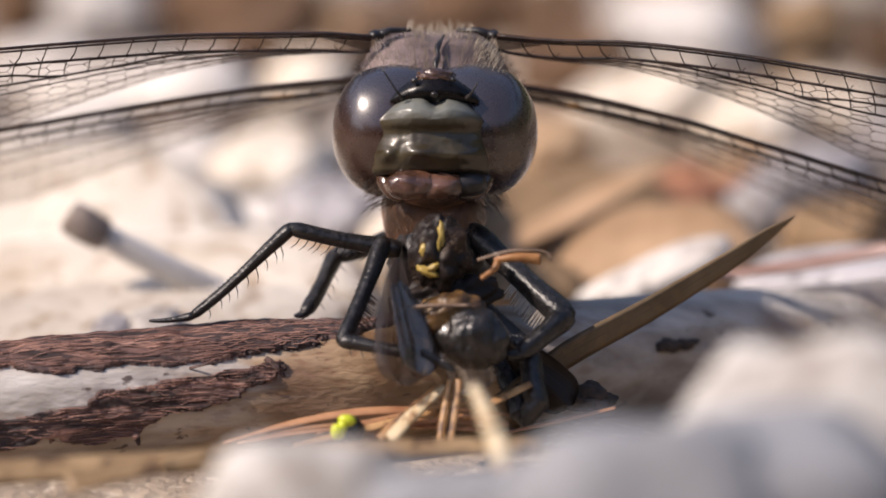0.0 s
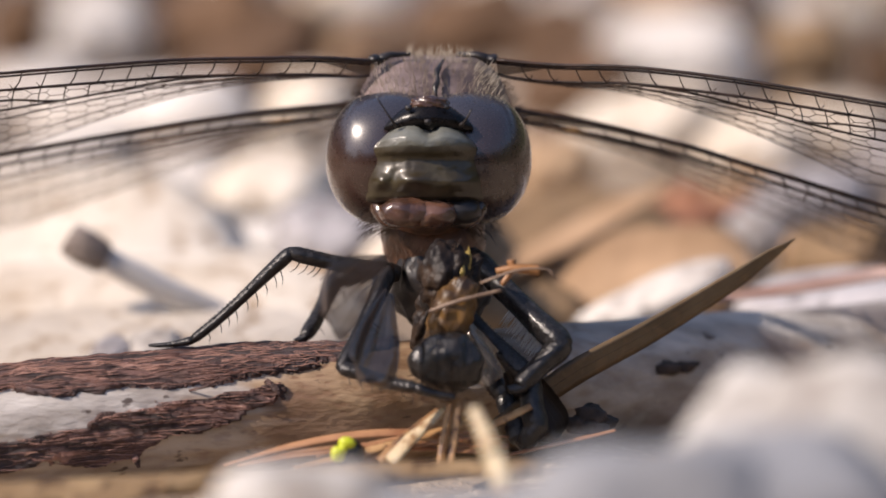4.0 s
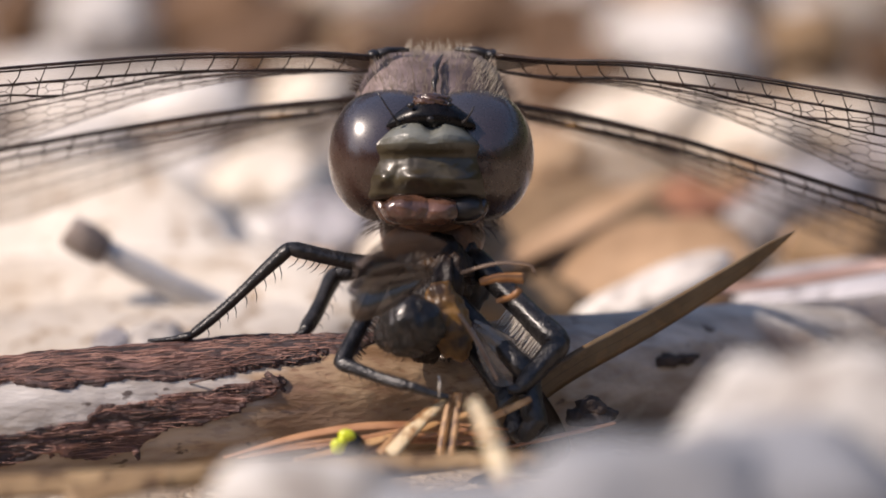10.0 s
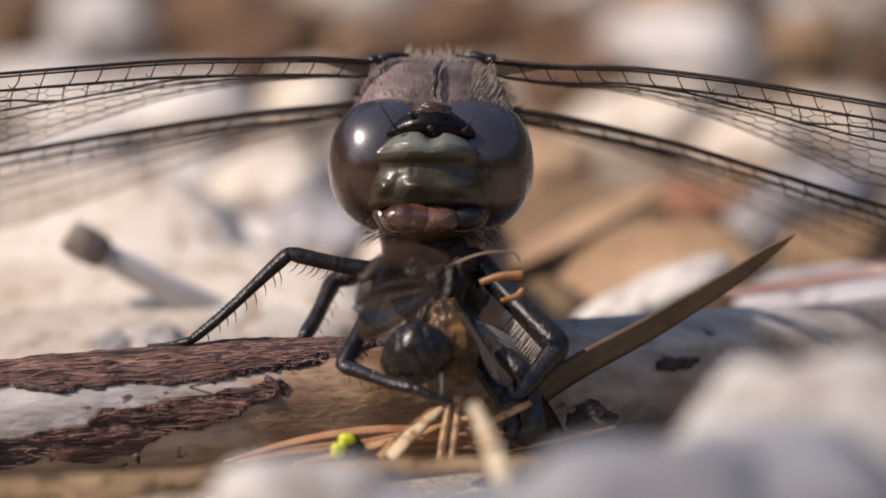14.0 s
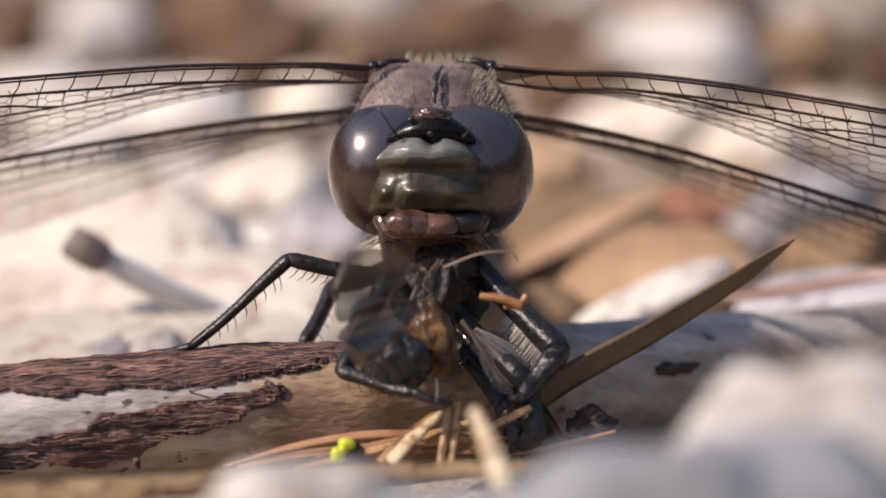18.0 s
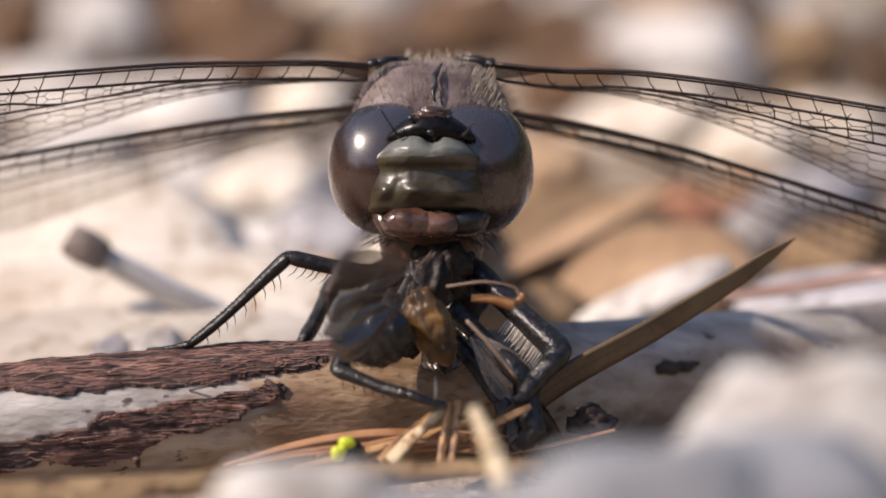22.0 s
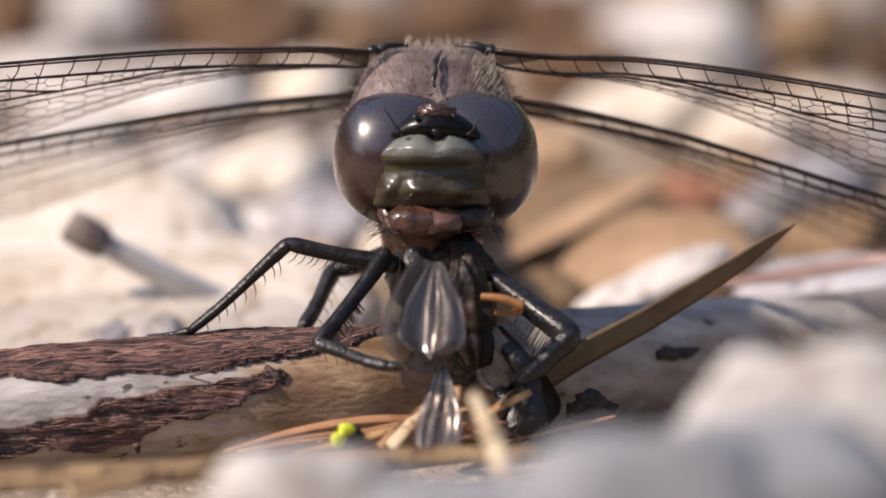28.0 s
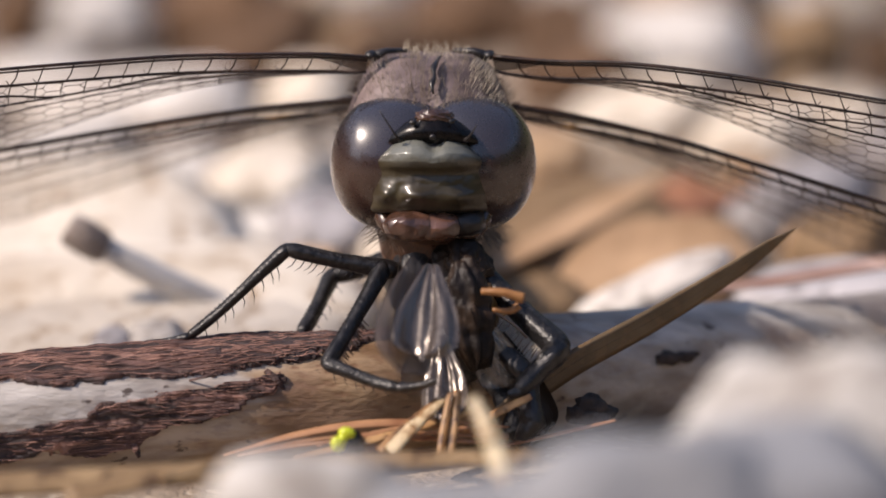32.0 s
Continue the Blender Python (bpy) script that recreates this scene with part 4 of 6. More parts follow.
    blob(f, hp(0.12, -1.42, -2.20), (1.05, 0.76, 0.58), 4, 0.08, 2.4, 2.3, seed=6)
    part("labrum", f, M_LABRUM, head, "glossy wet red-brown upper lip")
    # darker lobe at the right end of the lip only
    f = blob(bmesh.new(), hp(1.25, -1.0, -2.10), (0.85, 0.75, 0.55), 3, 0.12, 3, 2.3, seed=9)
    part("cheek", f, M_DARK, head, "blackish lobe at the right end of the lip")
    for s in (-1, 1):
        f = bmesh.new()
        tube(f, curve_pts([hp(s * 1.9, 0.1, -1.5), hp(s * 1.95, -0.45, -1.95), hp(s * 1.55, -0.95, -2.5), hp(s * 0.8, -1.35, -2.62)], 10), [0.36, 0.4, 0.42, 0.42, 0.40, 0.36, 0.32, 0.26, 0.18, 0.08], 12)
        part("mandible", f, M_WET, head, "dark red-brown jaw")
    f = blob(bmesh.new(), hp(0.05, -0.5, -2.25), (1.75, 1.1, 0.75), 4, 0.12, 2)
    part("labium", f, M_CHIN, head, "red-brown lower lip")
    # a dark arch stands between the forehead and the seam of the eyes
    f = bmesh.new()
    grid = []
    for i in range(41):
        u = -1 + i / 20
        top = 1.22 + 1.12 * max(0.0, 1 - abs(u) ** 1.7) ** 0.85 - (0.05 * math.exp(-(u / 0.1) ** 2))
        row = []
        for j in range(13):
            v = j / 12
            out = 1.28 + 0.66 * (1 - abs(u) ** 2) * math.sin(math.pi * min(1.0, 0.18 + 0.82 * v)) ** 0.8
            out += 0.02 * noise.noise(Vector((u * 6, v * 5, 2)))
            row.append(f.verts.new(hp(u * 1.78, -out, 1.12 + (top - 1.12) * v)))
        row.append(f.verts.new(hp(u * 1.78, -0.6, top - 0.05)))
        grid.append(row)
    for a, b in zip(grid, grid[1:]):
        for k in range(13):
            f.faces.new((a[k], b[k], b[k + 1], a[k + 1]))
    part("vertex", f, M_BLACK, head, "black arched ridge between forehead and eyes")
    f = bmesh.new()
    blob(f, hp(0.02, -1.34, 2.16), (0.72, 0.34, 0.30), 4, 0.30, 2.6, 2.2, seed=3)
    part("ocellus_tubercle", f, M_WET, head, "small red-brown swelling on top of the head")
    for x, z, r in ((-0.02, 1.42, 0.13), (-0.80, 1.98, 0.12), (0.74, 2.02, 0.10)):
        f = blob(bmesh.new(), hp(x, -1.96 + 0.22 * abs(x), z), (r * 1.2, r, r), 2)
        part("ocellus", f, M_PSHINY, head, "tiny glossy simple eye")
    for s in (-1, 1):
        f = tube(bmesh.new(), curve_pts([hp(s * 1.28, -1.9, 1.28), hp(s * 1.5, -2.15, 1.55), hp(s * (2.12 if s < 0 else 1.72), -2.2, 2.5 if s < 0 else 1.95)], 8), [0.12, 0.08, 0.05, 0.045, 0.04, 0.035, 0.03, 0.02], 6)
        part("antenna", f, M_DARK, head, "short black bristle antenna")

    def beard(rnd):
        s = rnd.choice((-1, 1))
        p = hp(s * rnd.uniform(1.1, 2.5), rnd.uniform(-0.6, 1.0), rnd.uniform(-2.9, -1.6))
        return p, TURN @ Vector((s * rnd.uniform(0.4, 1.0), -0.25, -rnd.uniform(0.2, 0.9))), rnd.uniform(0.35, 0.95)

    hairs("beard", head, M_DHAIR, 480, 7, beard, "dark bristles under the eyes")
    return head


HEAD = make_head()


# ---- wings ----
def make_wing(costa, length, droop, twist, chord, amber, seed, steep, base_dark, bold=1.0, net=0.017, band=1.2, fork=True):
    """A wing with its lengthwise veins, cross veins and cell net. costa: survey points of the leading edge."""
    rnd = random.Random(seed)
    pts = [at(*p) for p in costa]
    fine = curve_pts(pts, 60)
    # carry the leading edge on past the last point to the full length
    run = [0.0]
    for p, q in zip(fine, fine[1:]):
        run.append(run[-1] + (q - p).length)
    way = (fine[-1] - fine[-6]).normalized()
    side = 1 if way.x > 0 else -1

    def edge(s):
        if s <= run[-1]:
            k = max(i for i in range(60) if run[i] <= s)
            k = min(k, 58)
            f = (s - run[k]) / (run[k + 1] - run[k])
            return fine[k].lerp(fine[k + 1], f)
        e = s - run[-1]
        return fine[-1] + way * e + Vector((0, 0, -droop * e * e))

    def width(s):
        u = s / length
        return chord * min(1.0, 0.16 + 2.1 * u) * (1 if u < 0.75 else max(0.02, 1 - ((u - 0.75) / 0.25) ** 2.4))

    def spot(s, c):
        th, lead = radians(line_at(twist, s)), radians(steep)
        c0, c1 = min(c, band), max(0.0, c - band)
        d = Vector((side * 0.06 * c, math.cos(lead) * c0 + math.cos(th) * c1, -math.sin(lead) * c0 - math.sin(th) * c1))
        return edge(s) + TURN @ d

    base = edge(0)
    film, rows = bmesh.new(), []
    tip = length * 0.985
    for i in range(90):
        s = tip * i / 89
        rows.append([film.verts.new(spot(s, width(s) * j / 12)) for j in range(13)])
    for i, (a, b) in enumerate(zip(rows, rows[1:])):
        for j in range(12):
            film.faces.new((a[j], a[j + 1], b[j + 1], b[j]))
    wing = part("wing", film, M_FILM, FLY, "clear brownish dragonfly wing with black veins", origin=base)

    def line(fn, s0, s1, r0, r1, n=60):
        bm = tube(bmesh.new(), [spot(s, fn(s)) for s in [s0 + (s1 - s0) * i / (n - 1) for i in range(n)]], [r0 + (r1 - r0) * i / (n - 1) for i in range(n)], 5)
        part("long_vein", bm, M_VEIN, wing)

    def cross(pts, radii):
        part("cross_vein", tube(bmesh.new(), pts, radii, 4), M_VEIN, wing)

    nodus = length * 0.5
    sc = lambda s: min(width(s) * 0.22, band * 0.2) * (1 if s < nodus * 0.8 else max(0.02, 1 - ((s - nodus * 0.8) / (nodus * 0.2)) ** 2))
    ra = lambda s: min(width(s) * 0.8, band)
    line(lambda s: 0.0, 0, tip, 0.085 * bold, 0.05, 90)
    line(sc, 0, nodus, 0.055 * bold, 0.04)
    line(ra, 0, tip, 0.068 * bold, 0.04, 90)
    if fork:                                                     # the branching vein behind the leading pair, with its row of cells
        rs = lambda s: min(width(s), ra(s) + line_at(((5.5, 0.02), (7.3, 0.25), (10.3, 1.3), (12.8, 1.8), (15, 2.0), (38, 4.0)), s))
        line(rs, 5.5, tip * 0.97, 0.055, 0.03, 80)
        line(lambda s: ra(s) + line_at(((12.6, 1.76), (13.4, 1.55), (14.4, 1.1), (16, 0.95), (38, 1.2)), s), 12.6, tip * 0.95, 0.05, 0.03, 60)
        line(lambda s: min(width(s) * 0.9, ra(s) + 0.3 + max(0, s - 1.0) * 0.12), 1.0, 12, 0.03, 0.026, 60)
        k = 6.4
        while k < 26:
            cross([spot(k, ra(k)), spot(k + 0.1, (ra(k) + rs(k)) / 2), spot(k + 0.12, rs(k))], 0.026)
            k += rnd.uniform(0.85, 1.15)
    else:
        line(lambda s: ra(s) + 0.02 + max(0, s - 0.6) * 0.12, 0.6, tip * 0.97, 0.05, 0.03, 80)
        k = 1.2
        while k < 24:
            cross([spot(k, ra(k)), spot(k + 0.08, ra(k) + 0.02 + max(0, k - 0.6) * 0.12)], 0.03)
            k += rnd.uniform(0.8, 1.1)
    line(lambda s: min(width(s) * 0.97, ra(s) + 0.1 + max(0, s - 1.0) * 0.20), 1.0, tip * 0.8, 0.035, 0.022, 80)
    line(lambda s: min(width(s), ra(s) + 0.5 + max(0, s - 2.0) * 0.36), 2.0, tip * 0.6, 0.03, 0.02, 70)
    line(lambda s: width(s), 0.4, tip, 0.022, 0.018, 110)
    s = 1.0
    while s < tip - 0.5:                                         # cross veins of the leading edge
        lean = 0.2
        if s < nodus:
            k = rnd.uniform(-0.06, 0.06)
            cross([spot(s, 0), spot(s + 0.06 + k, sc(s)), spot(s + 0.16 + k, ra(s) * 0.62), spot(s + lean + 0.12, ra(s + lean))], [0.04 * bold, 0.034 * bold, 0.03 * bold, 0.042 * bold])
            if rnd.random() < 0.55:
                cross([spot(s + 0.5, ra(s) * 0.7), spot(s + lean + 0.12, ra(s + lean))], 0.02)
        else:
            cross([spot(s, 0), spot(s, ra(s))], 0.024)
        s += rnd.uniform(0.95, 1.2)
    veins = bmesh.new()
    # cell net behind the main veins
    cell, cells = 0.92, {}
    for i in range(int(length / (cell * 0.866)) + 1):
        for j in range(int(chord / cell) + 2):
            x = i * cell * 0.866
            y = (j + (0.5 if i % 2 else 0)) * cell
            cells[(i, j)] = (x, y)
    done = set()

    def corner(i, j, k):
        """Corner between a cell and two neighbours, jittered by its own place."""
        x, y = cells[(i, j)]
        ang = math.pi / 3 * k
        cx, cy = x + cell / math.sqrt(3) * math.cos(ang), y + cell / math.sqrt(3) * math.sin(ang)
        key = (round(cx * 50), round(cy * 50))
        q = Vector((cx * 3.1 + seed, cy * 3.1, 0))
        return key, cx + 0.16 * noise.noise(q), cy + 0.16 * noise.noise(q + Vector((40, 0, 0)))

    for (i, j) in cells:
        ring = [corner(i, j, k) for k in range(6)]
        for k in range(6):
            (ka, xa, ya), (kb, xb, yb) = ring[k], ring[(k + 1) % 6]
            key = (min(ka, kb), max(ka, kb))
            if key in done:
                continue
            done.add(key)
            if min(xa, xb) < 0.8 or max(xa, xb) > tip:
                continue
            ya, yb = max(ya, ra(xa)), max(yb, ra(xb))
            ya, yb = min(ya, width(xa)), min(yb, width(xb))
            if abs(ya - yb) + abs(xa - xb) < 0.12 or (ya <= ra(xa) and yb <= ra(xb)) or (ya >= width(xa) and yb >= width(xb)):
                continue
            tube(veins, [spot(xa, ya), spot(xb, yb)], net, 3, caps=False)
    part("vein_net", veins, M_NET, wing, "fine brown net of veins", kind="stuff")
    smoke, rows = bmesh.new(), []
    for i in range(24):
        s = base_dark * i / 23
        rows.append([smoke.verts.new(spot(s, (sc(s) + (ra(s) - sc(s)) * max(0.0, 1 - (1.3 if fork else 0.75) * s / base_dark)) * j / 4) + Vector((0, 0, 0.006))) for j in range(5)])
    for i, (a, b) in enumerate(zip(rows, rows[1:])):
        for j in range(4):
            smoke.faces.new((a[j], a[j + 1], b[j + 1], b[j]))
    part("dark_base", smoke, M_SMOKE, wing, "smoky blackish wing base")
    if amber:
        am = bmesh.new()
        for s0, s1, c in amber:
            tube(am, [spot(s0, c), spot((s0 + s1) / 2, c), spot(s1, c)], [0.04, 0.14, 0.04], 6, flat=0.4)
        part("amber_mark", am, M_AMBER, wing, "amber-yellow mark at the wing base")
    st = bmesh.new()
    tube(st, [spot(length * 0.84, ra(length * 0.84) * 0.25), spot(length * 0.9, ra(length * 0.9) * 0.25)], [0.2, 0.2], 6, flat=0.3)
    part("wing_spot", st, M_DARK, wing, "dark cell near the wing tip")
    return wing


FORE_TWIST = ((0, 5), (4, 6), (7, 10), (10, 15), (15, 22), (40, 20))
LEFT_HIND_TWIST = ((0, 12), (4, 15), (9, 17), (15, 17), (40, 16))
HIND_TWIST = ((0, 5), (4, 8), (9, 11), (15, 13), (40, 14))
make_wing(((655, 112, 5.0), (560, 107, 4.6), (330, 110, 3.6), (150, 122, 2.6), (0, 134, 1.8)), 38, 0.004, FORE_TWIST, 8.0, (), 1, 33, 2.9)
make_wing(((876, 110, 5.0), (980, 119, 4.4), (1120, 123, 3.4), (1300, 144, 2.2), (1450, 168, 1.2), (1568, 188, 0.4)), 38, 0.004, FORE_TWIST, 8.0, (), 2, 33, 2.9)
make_wing(((652, 180, 9.0), (606, 188, 9.2), (500, 198, 9.4), (330, 220, 9.6), (150, 250, 9.6), (0, 277, 9.4)), 36, 0.004, LEFT_HIND_TWIST, 10.0, ((3.0, 4.2, 1.2), (1.6, 2.4, 1.3)), 3, 20, 5.0, 1.3, 0.009, 1.25, False)
make_wing(((876, 190, 9.0), (922, 200, 9.2), (1050, 222, 9.2), (1200, 258, 8.8), (1350, 303, 8.0), (1568, 370, 6.8)), 36, 0.004, HIND_TWIST, 10.0, ((2.8, 3.8, 1.2), (1.6, 2.4, 1.3)), 4, 20, 6.5, 1.4, 0.011, 1.25, False)


# ---- legs ----
def bone(name, length, r0, r1, parent, spines=0, spine_len=0.5, seed=0, label="", fringe=0, fringe_len=0.4, tuft=None):
    """One leg joint along its own z, with a row of spines on its own x side."""
    rnd = random.Random(seed)
    bm = bmesh.new()
    n, segs = 22, 16
    rings = []
    for i in range(n + 1):
        u = i / n
        end = 0.70 + 0.30 * math.sin(min(1.0, min(u, 1 - u) * length / (1.2 * max(r0, r1))) * math.pi / 2)
        r = (r0 + (r1 - r0) * u) * (1 + 0.07 * math.cos(6.28 * u)) * end
        x0 = 0.07 * math.sin(3.1 * u) - (0.03 if name == "tibia" else 0.0) * math.sin(6.2 * u)
        rings.append([bm.verts.new((x0 + r * (1 + 0.07 * math.cos(4 * a) + 0.02 * rnd.uniform(-1, 1)) * math.cos(a), r * (1 + 0.07 * math.cos(4 * a)) * math.sin(a), -0.35 * r0 + (length + 0.35 * (r0 + r1)) * u))
                      for a in [2 * math.pi * k / segs for k in range(segs)]])
    for p, q in zip(rings, rings[1:]):
        for k in range(segs):
            bm.faces.new((p[k], p[(k + 1) % segs], q[(k + 1) % segs], q[k]))
    bm.faces.new(list(reversed(rings[0])))
    bm.faces.new(rings[-1])
    if name != "tarsus":                                     # sockets in rows along the ridges
        for row in (2.2, 3.14, 4.0, 5.2):
            z = 0.3
            while z < length - 0.25:
                r = (r0 + (r1 - r0) * z / length) * 1.02
                ang = row + rnd.uniform(-0.12, 0.12)
                blob(bm, (0.07 * math.sin(3.1 * z / length) + r * math.cos(ang), r * math.sin(ang), z), (0.028, 0.028, 0.036), 1)
                z += rnd.uniform(0.13, 0.26)
    ob = part(name, bm, M_LEG, None, label, origin=(0, 0, 0))
    ob.parent = parent
    for k in range(spines):
        z = length * (0.12 + 0.82 * (k + rnd.uniform(-0.2, 0.2)) / max(1, spines))
        r = r0 + (r1 - r0) * z / length
        ln = spine_len * rnd.uniform(0.7, 1.1)
        sp = tube(bmesh.new(), [Vector((r * 0.7, 0, z)), Vector((r + ln * 0.6, rnd.uniform(-0.1, 0.1), z + ln * 0.35)), Vector((r + ln, rnd.uniform(-0.15, 0.15), z + ln * 0.75))], [0.028, 0.02, 0.005], 4)
        part("spine", sp, M_LEG, None, origin=(0, 0, 0)).parent = ob
    if fringe:
        fr = bmesh.new()
        for k in range(fringe):
            z = length * (0.5 + 0.46 * k / fringe)
            r = r0 + (r1 - r0) * z / length
            tube(fr, [Vector((r * 0.7, 0, z)), Vector((r + fringe_len * rnd.uniform(0.7, 1.0), rnd.uniform(-0.3, 0.05), z + 0.2)), ], [0.045, 0.016], 4)
        part("bristles", fr, tuft or M_CREST, None, "row of stiff bristles", origin=(0, 0, 0), kind="stuff").parent = ob
    return ob


def leg_lengths(joints):
    p = [at(*j) for j in joints]
    return [(p[i + 1] - p[i]).length for i in range(len(p) - 1)], p


def leg_poses(p, lens, hint):
    """Poses of the joints in mm for wanted points p; each joint keeps its length."""
    out, start = [], p[0]
    for i, ln in enumerate(lens):
        d = (p[i + 1] - start).normalized()
        m = aimed(start, start + d, hint)
        out.append(m)
        start = start + d * ln
    return out


def make_leg(joints, radii, spines, spine_len, hint, seed, label, fringe=0, fringe_len=0.4, tuft=None):
    lens, p = leg_lengths(joints)
    hint = TURN @ Vector(hint)
    names = ("femur", "tibia", "tarsus")
    obs = []
    for i, ln in enumerate(lens):
        obs.append(bone(names[i], ln, radii[i], radii[i + 1], FLY, spines[i], spine_len, seed + i, label if i == 0 else "", fringe if i == 0 else 0, fringe_len, tuft))
    set_leg(obs, p, lens, hint)
    return obs, lens, hint


def leg_locals(p, lens, hint):
    ms = leg_poses(p, lens, hint)
    return [in_metres(Matrix.Translation(-ORIGIN[FLY]) @ m) for m in ms]


def set_leg(obs, p, lens, hint):
    for ob, m in zip(obs, leg_locals(p, lens, hint)):
        ob.matrix_local = m


MID_LEFT = make_leg(((700, 488, 3.4), (512, 451, 2.8), (338, 606, 3.4), (262, 615, 3.6)), (0.38, 0.27, 0.17, 0.06), (12, 9, 0), 0.5, (0.35, 0, -1), 11, "spiny black leg set on the twig")
HIND_LEFT = make_leg(((690, 470, 7.5), (592, 498, 7.5), (538, 598, 5.2), (520, 606, 5.0)), (0.42, 0.34, 0.27, 0.1), (0, 5, 0), 0.4, (0.8, 0, -0.6), 21, "black leg set on the twig behind")
FORE_LEFT = make_leg(((690, 470, 3.2), (608, 645, -0.2), (735, 692, -1.4), (800, 712, -1.8)), (0.36, 0.29, 0.22, 0.12), (0, 6, 0), 0.35, (0.8, -0.3, -0.4), 31, "black foreleg holding the catch", 34, 0.45, M_DHAIR)
FORE_RIGHT = make_leg(((838, 458, 3.8), (988, 616, 0.8), (925, 695, 0.2), (905, 705, 0.1)), (0.44, 0.52, 0.36, 0.2), (0, 6, 0), 0.35, (-0.72, 0.05, -0.70), 41, "black foreleg with pale bristles holding the catch", 40, 0.8)
MID_RIGHT = make_leg(((795, 535, 3.0), (935, 672, 0.9), (950, 760, 0.2), (930, 790, 0.3)), (0.38, 0.44, 0.52, 0.4), (8, 6, 0), 0.3, (-0.8, 0, 0.5), 51, "black leg set on the twig")
HIND_RIGHT = make_leg(((790, 580, 3.4), (890, 705, 2.0), (915, 775, 1.2), (930, 795, 1.0)), (0.34, 0.42, 0.55, 0.4), (0, 5, 0), 0.3, (0.8, 0, -0.6), 61, "black leg set on the twig behind")


# ---- the catch: a half-eaten fly ----
PREY = holder("caught_fly", at(770, 700, 0), "half-eaten dark fly with yellow marks held by a dragonfly", "fly")


def prey_part(name, bm, mat, label, mats=(), parent=None):
    """A piece of the catch about its own middle; motions() puts it in place."""
    ob = part(name, bm, mat, None, label, origin=(0, 0, 0), mats=mats)
    ob.parent = parent or PREY
    return ob


def make_abdomen_ball():
    bm = bmesh.new()
    got = bmesh.ops.create_icosphere(bm, subdivisions=5, radius=1.0)
    for v in got["verts"]:
        d = v.co.normalized()
        seg = 0.5 + 0.5 * math.cos((d.z + 0.12 * noise.noise(d * 1.5)) * 9.5)
        groove = 0.06 * seg ** 8
        taper = 1 - 0.22 * max(0, -d.z)
        dent = 0.10 * math.exp(-((d.x - 0.5) ** 2 + (d.z - 0.3) ** 2) / 0.12) if d.y < 0 else 0.0
        v.co = Vector((d.x * 1.28 * taper, d.y * 1.12 * taper, d.z * 1.5)) * (1 - groove - dent + 0.09 * noise.noise(d * 1.7) + 0.02 * noise.noise(d * 6))
    ob = prey_part("abdomen", bm, M_PSHINY, "glossy black banded abdomen")
    bm = bmesh.new()
    for z in (-0.82, -0.2, 0.42):
        r = math.sqrt(max(0.0, 1 - (z / 1.45) ** 2)) * (1 - 0.16 * max(0, -z / 1.45)) * 0.97
        tube(bm, [Vector((1.28 * r * math.cos(a), 1.12 * r * math.sin(a), z + 0.05 * math.sin(3 * a))) for a in [6.2832 * i / 40 for i in range(41)]], 0.022, 5, caps=False)
    prey_part("band", bm, M_PTORN, "thin brown band", parent=ob)
    rnd = random.Random(9)
    bm = bmesh.new()
    for k in range(260):
        z, a = rnd.uniform(-0.9, 0.95), rnd.uniform(0, 6.283)
        q = math.sqrt(1 - z * z)
        d = Vector((q * math.cos(a), q * math.sin(a), z))
        p = Vector((d.x * 1.2, d.y * 1.06, d.z * 1.42))
        tube(bm, [p, p + d * 0.16 + Vector((0, 0, -0.12))], [0.014, 0.004], 3, caps=False)
    prey_part("stubble", bm, M_DHAIR, "short dark bristles", parent=ob)
    return ob


def make_belly():
    bm = bmesh.new()
    got = bmesh.ops.create_icosphere(bm, subdivisions=5, radius=1.0)
    for v in got["verts"]:
        d = v.co.normalized()
        wrinkle = 0.035 * math.sin(d.z * 17 + 2.5 * noise.noise(d * 2))
        v.co = Vector((d.x * 0.86, d.y * 0.8, d.z * 1.62)) * (1 + wrinkle + 0.16 * noise.noise(d * 1.8) + 0.05 * noise.noise(d * 5))
    return prey_part("belly", bm, M_PBROWN, "dark amber-brown torn belly")


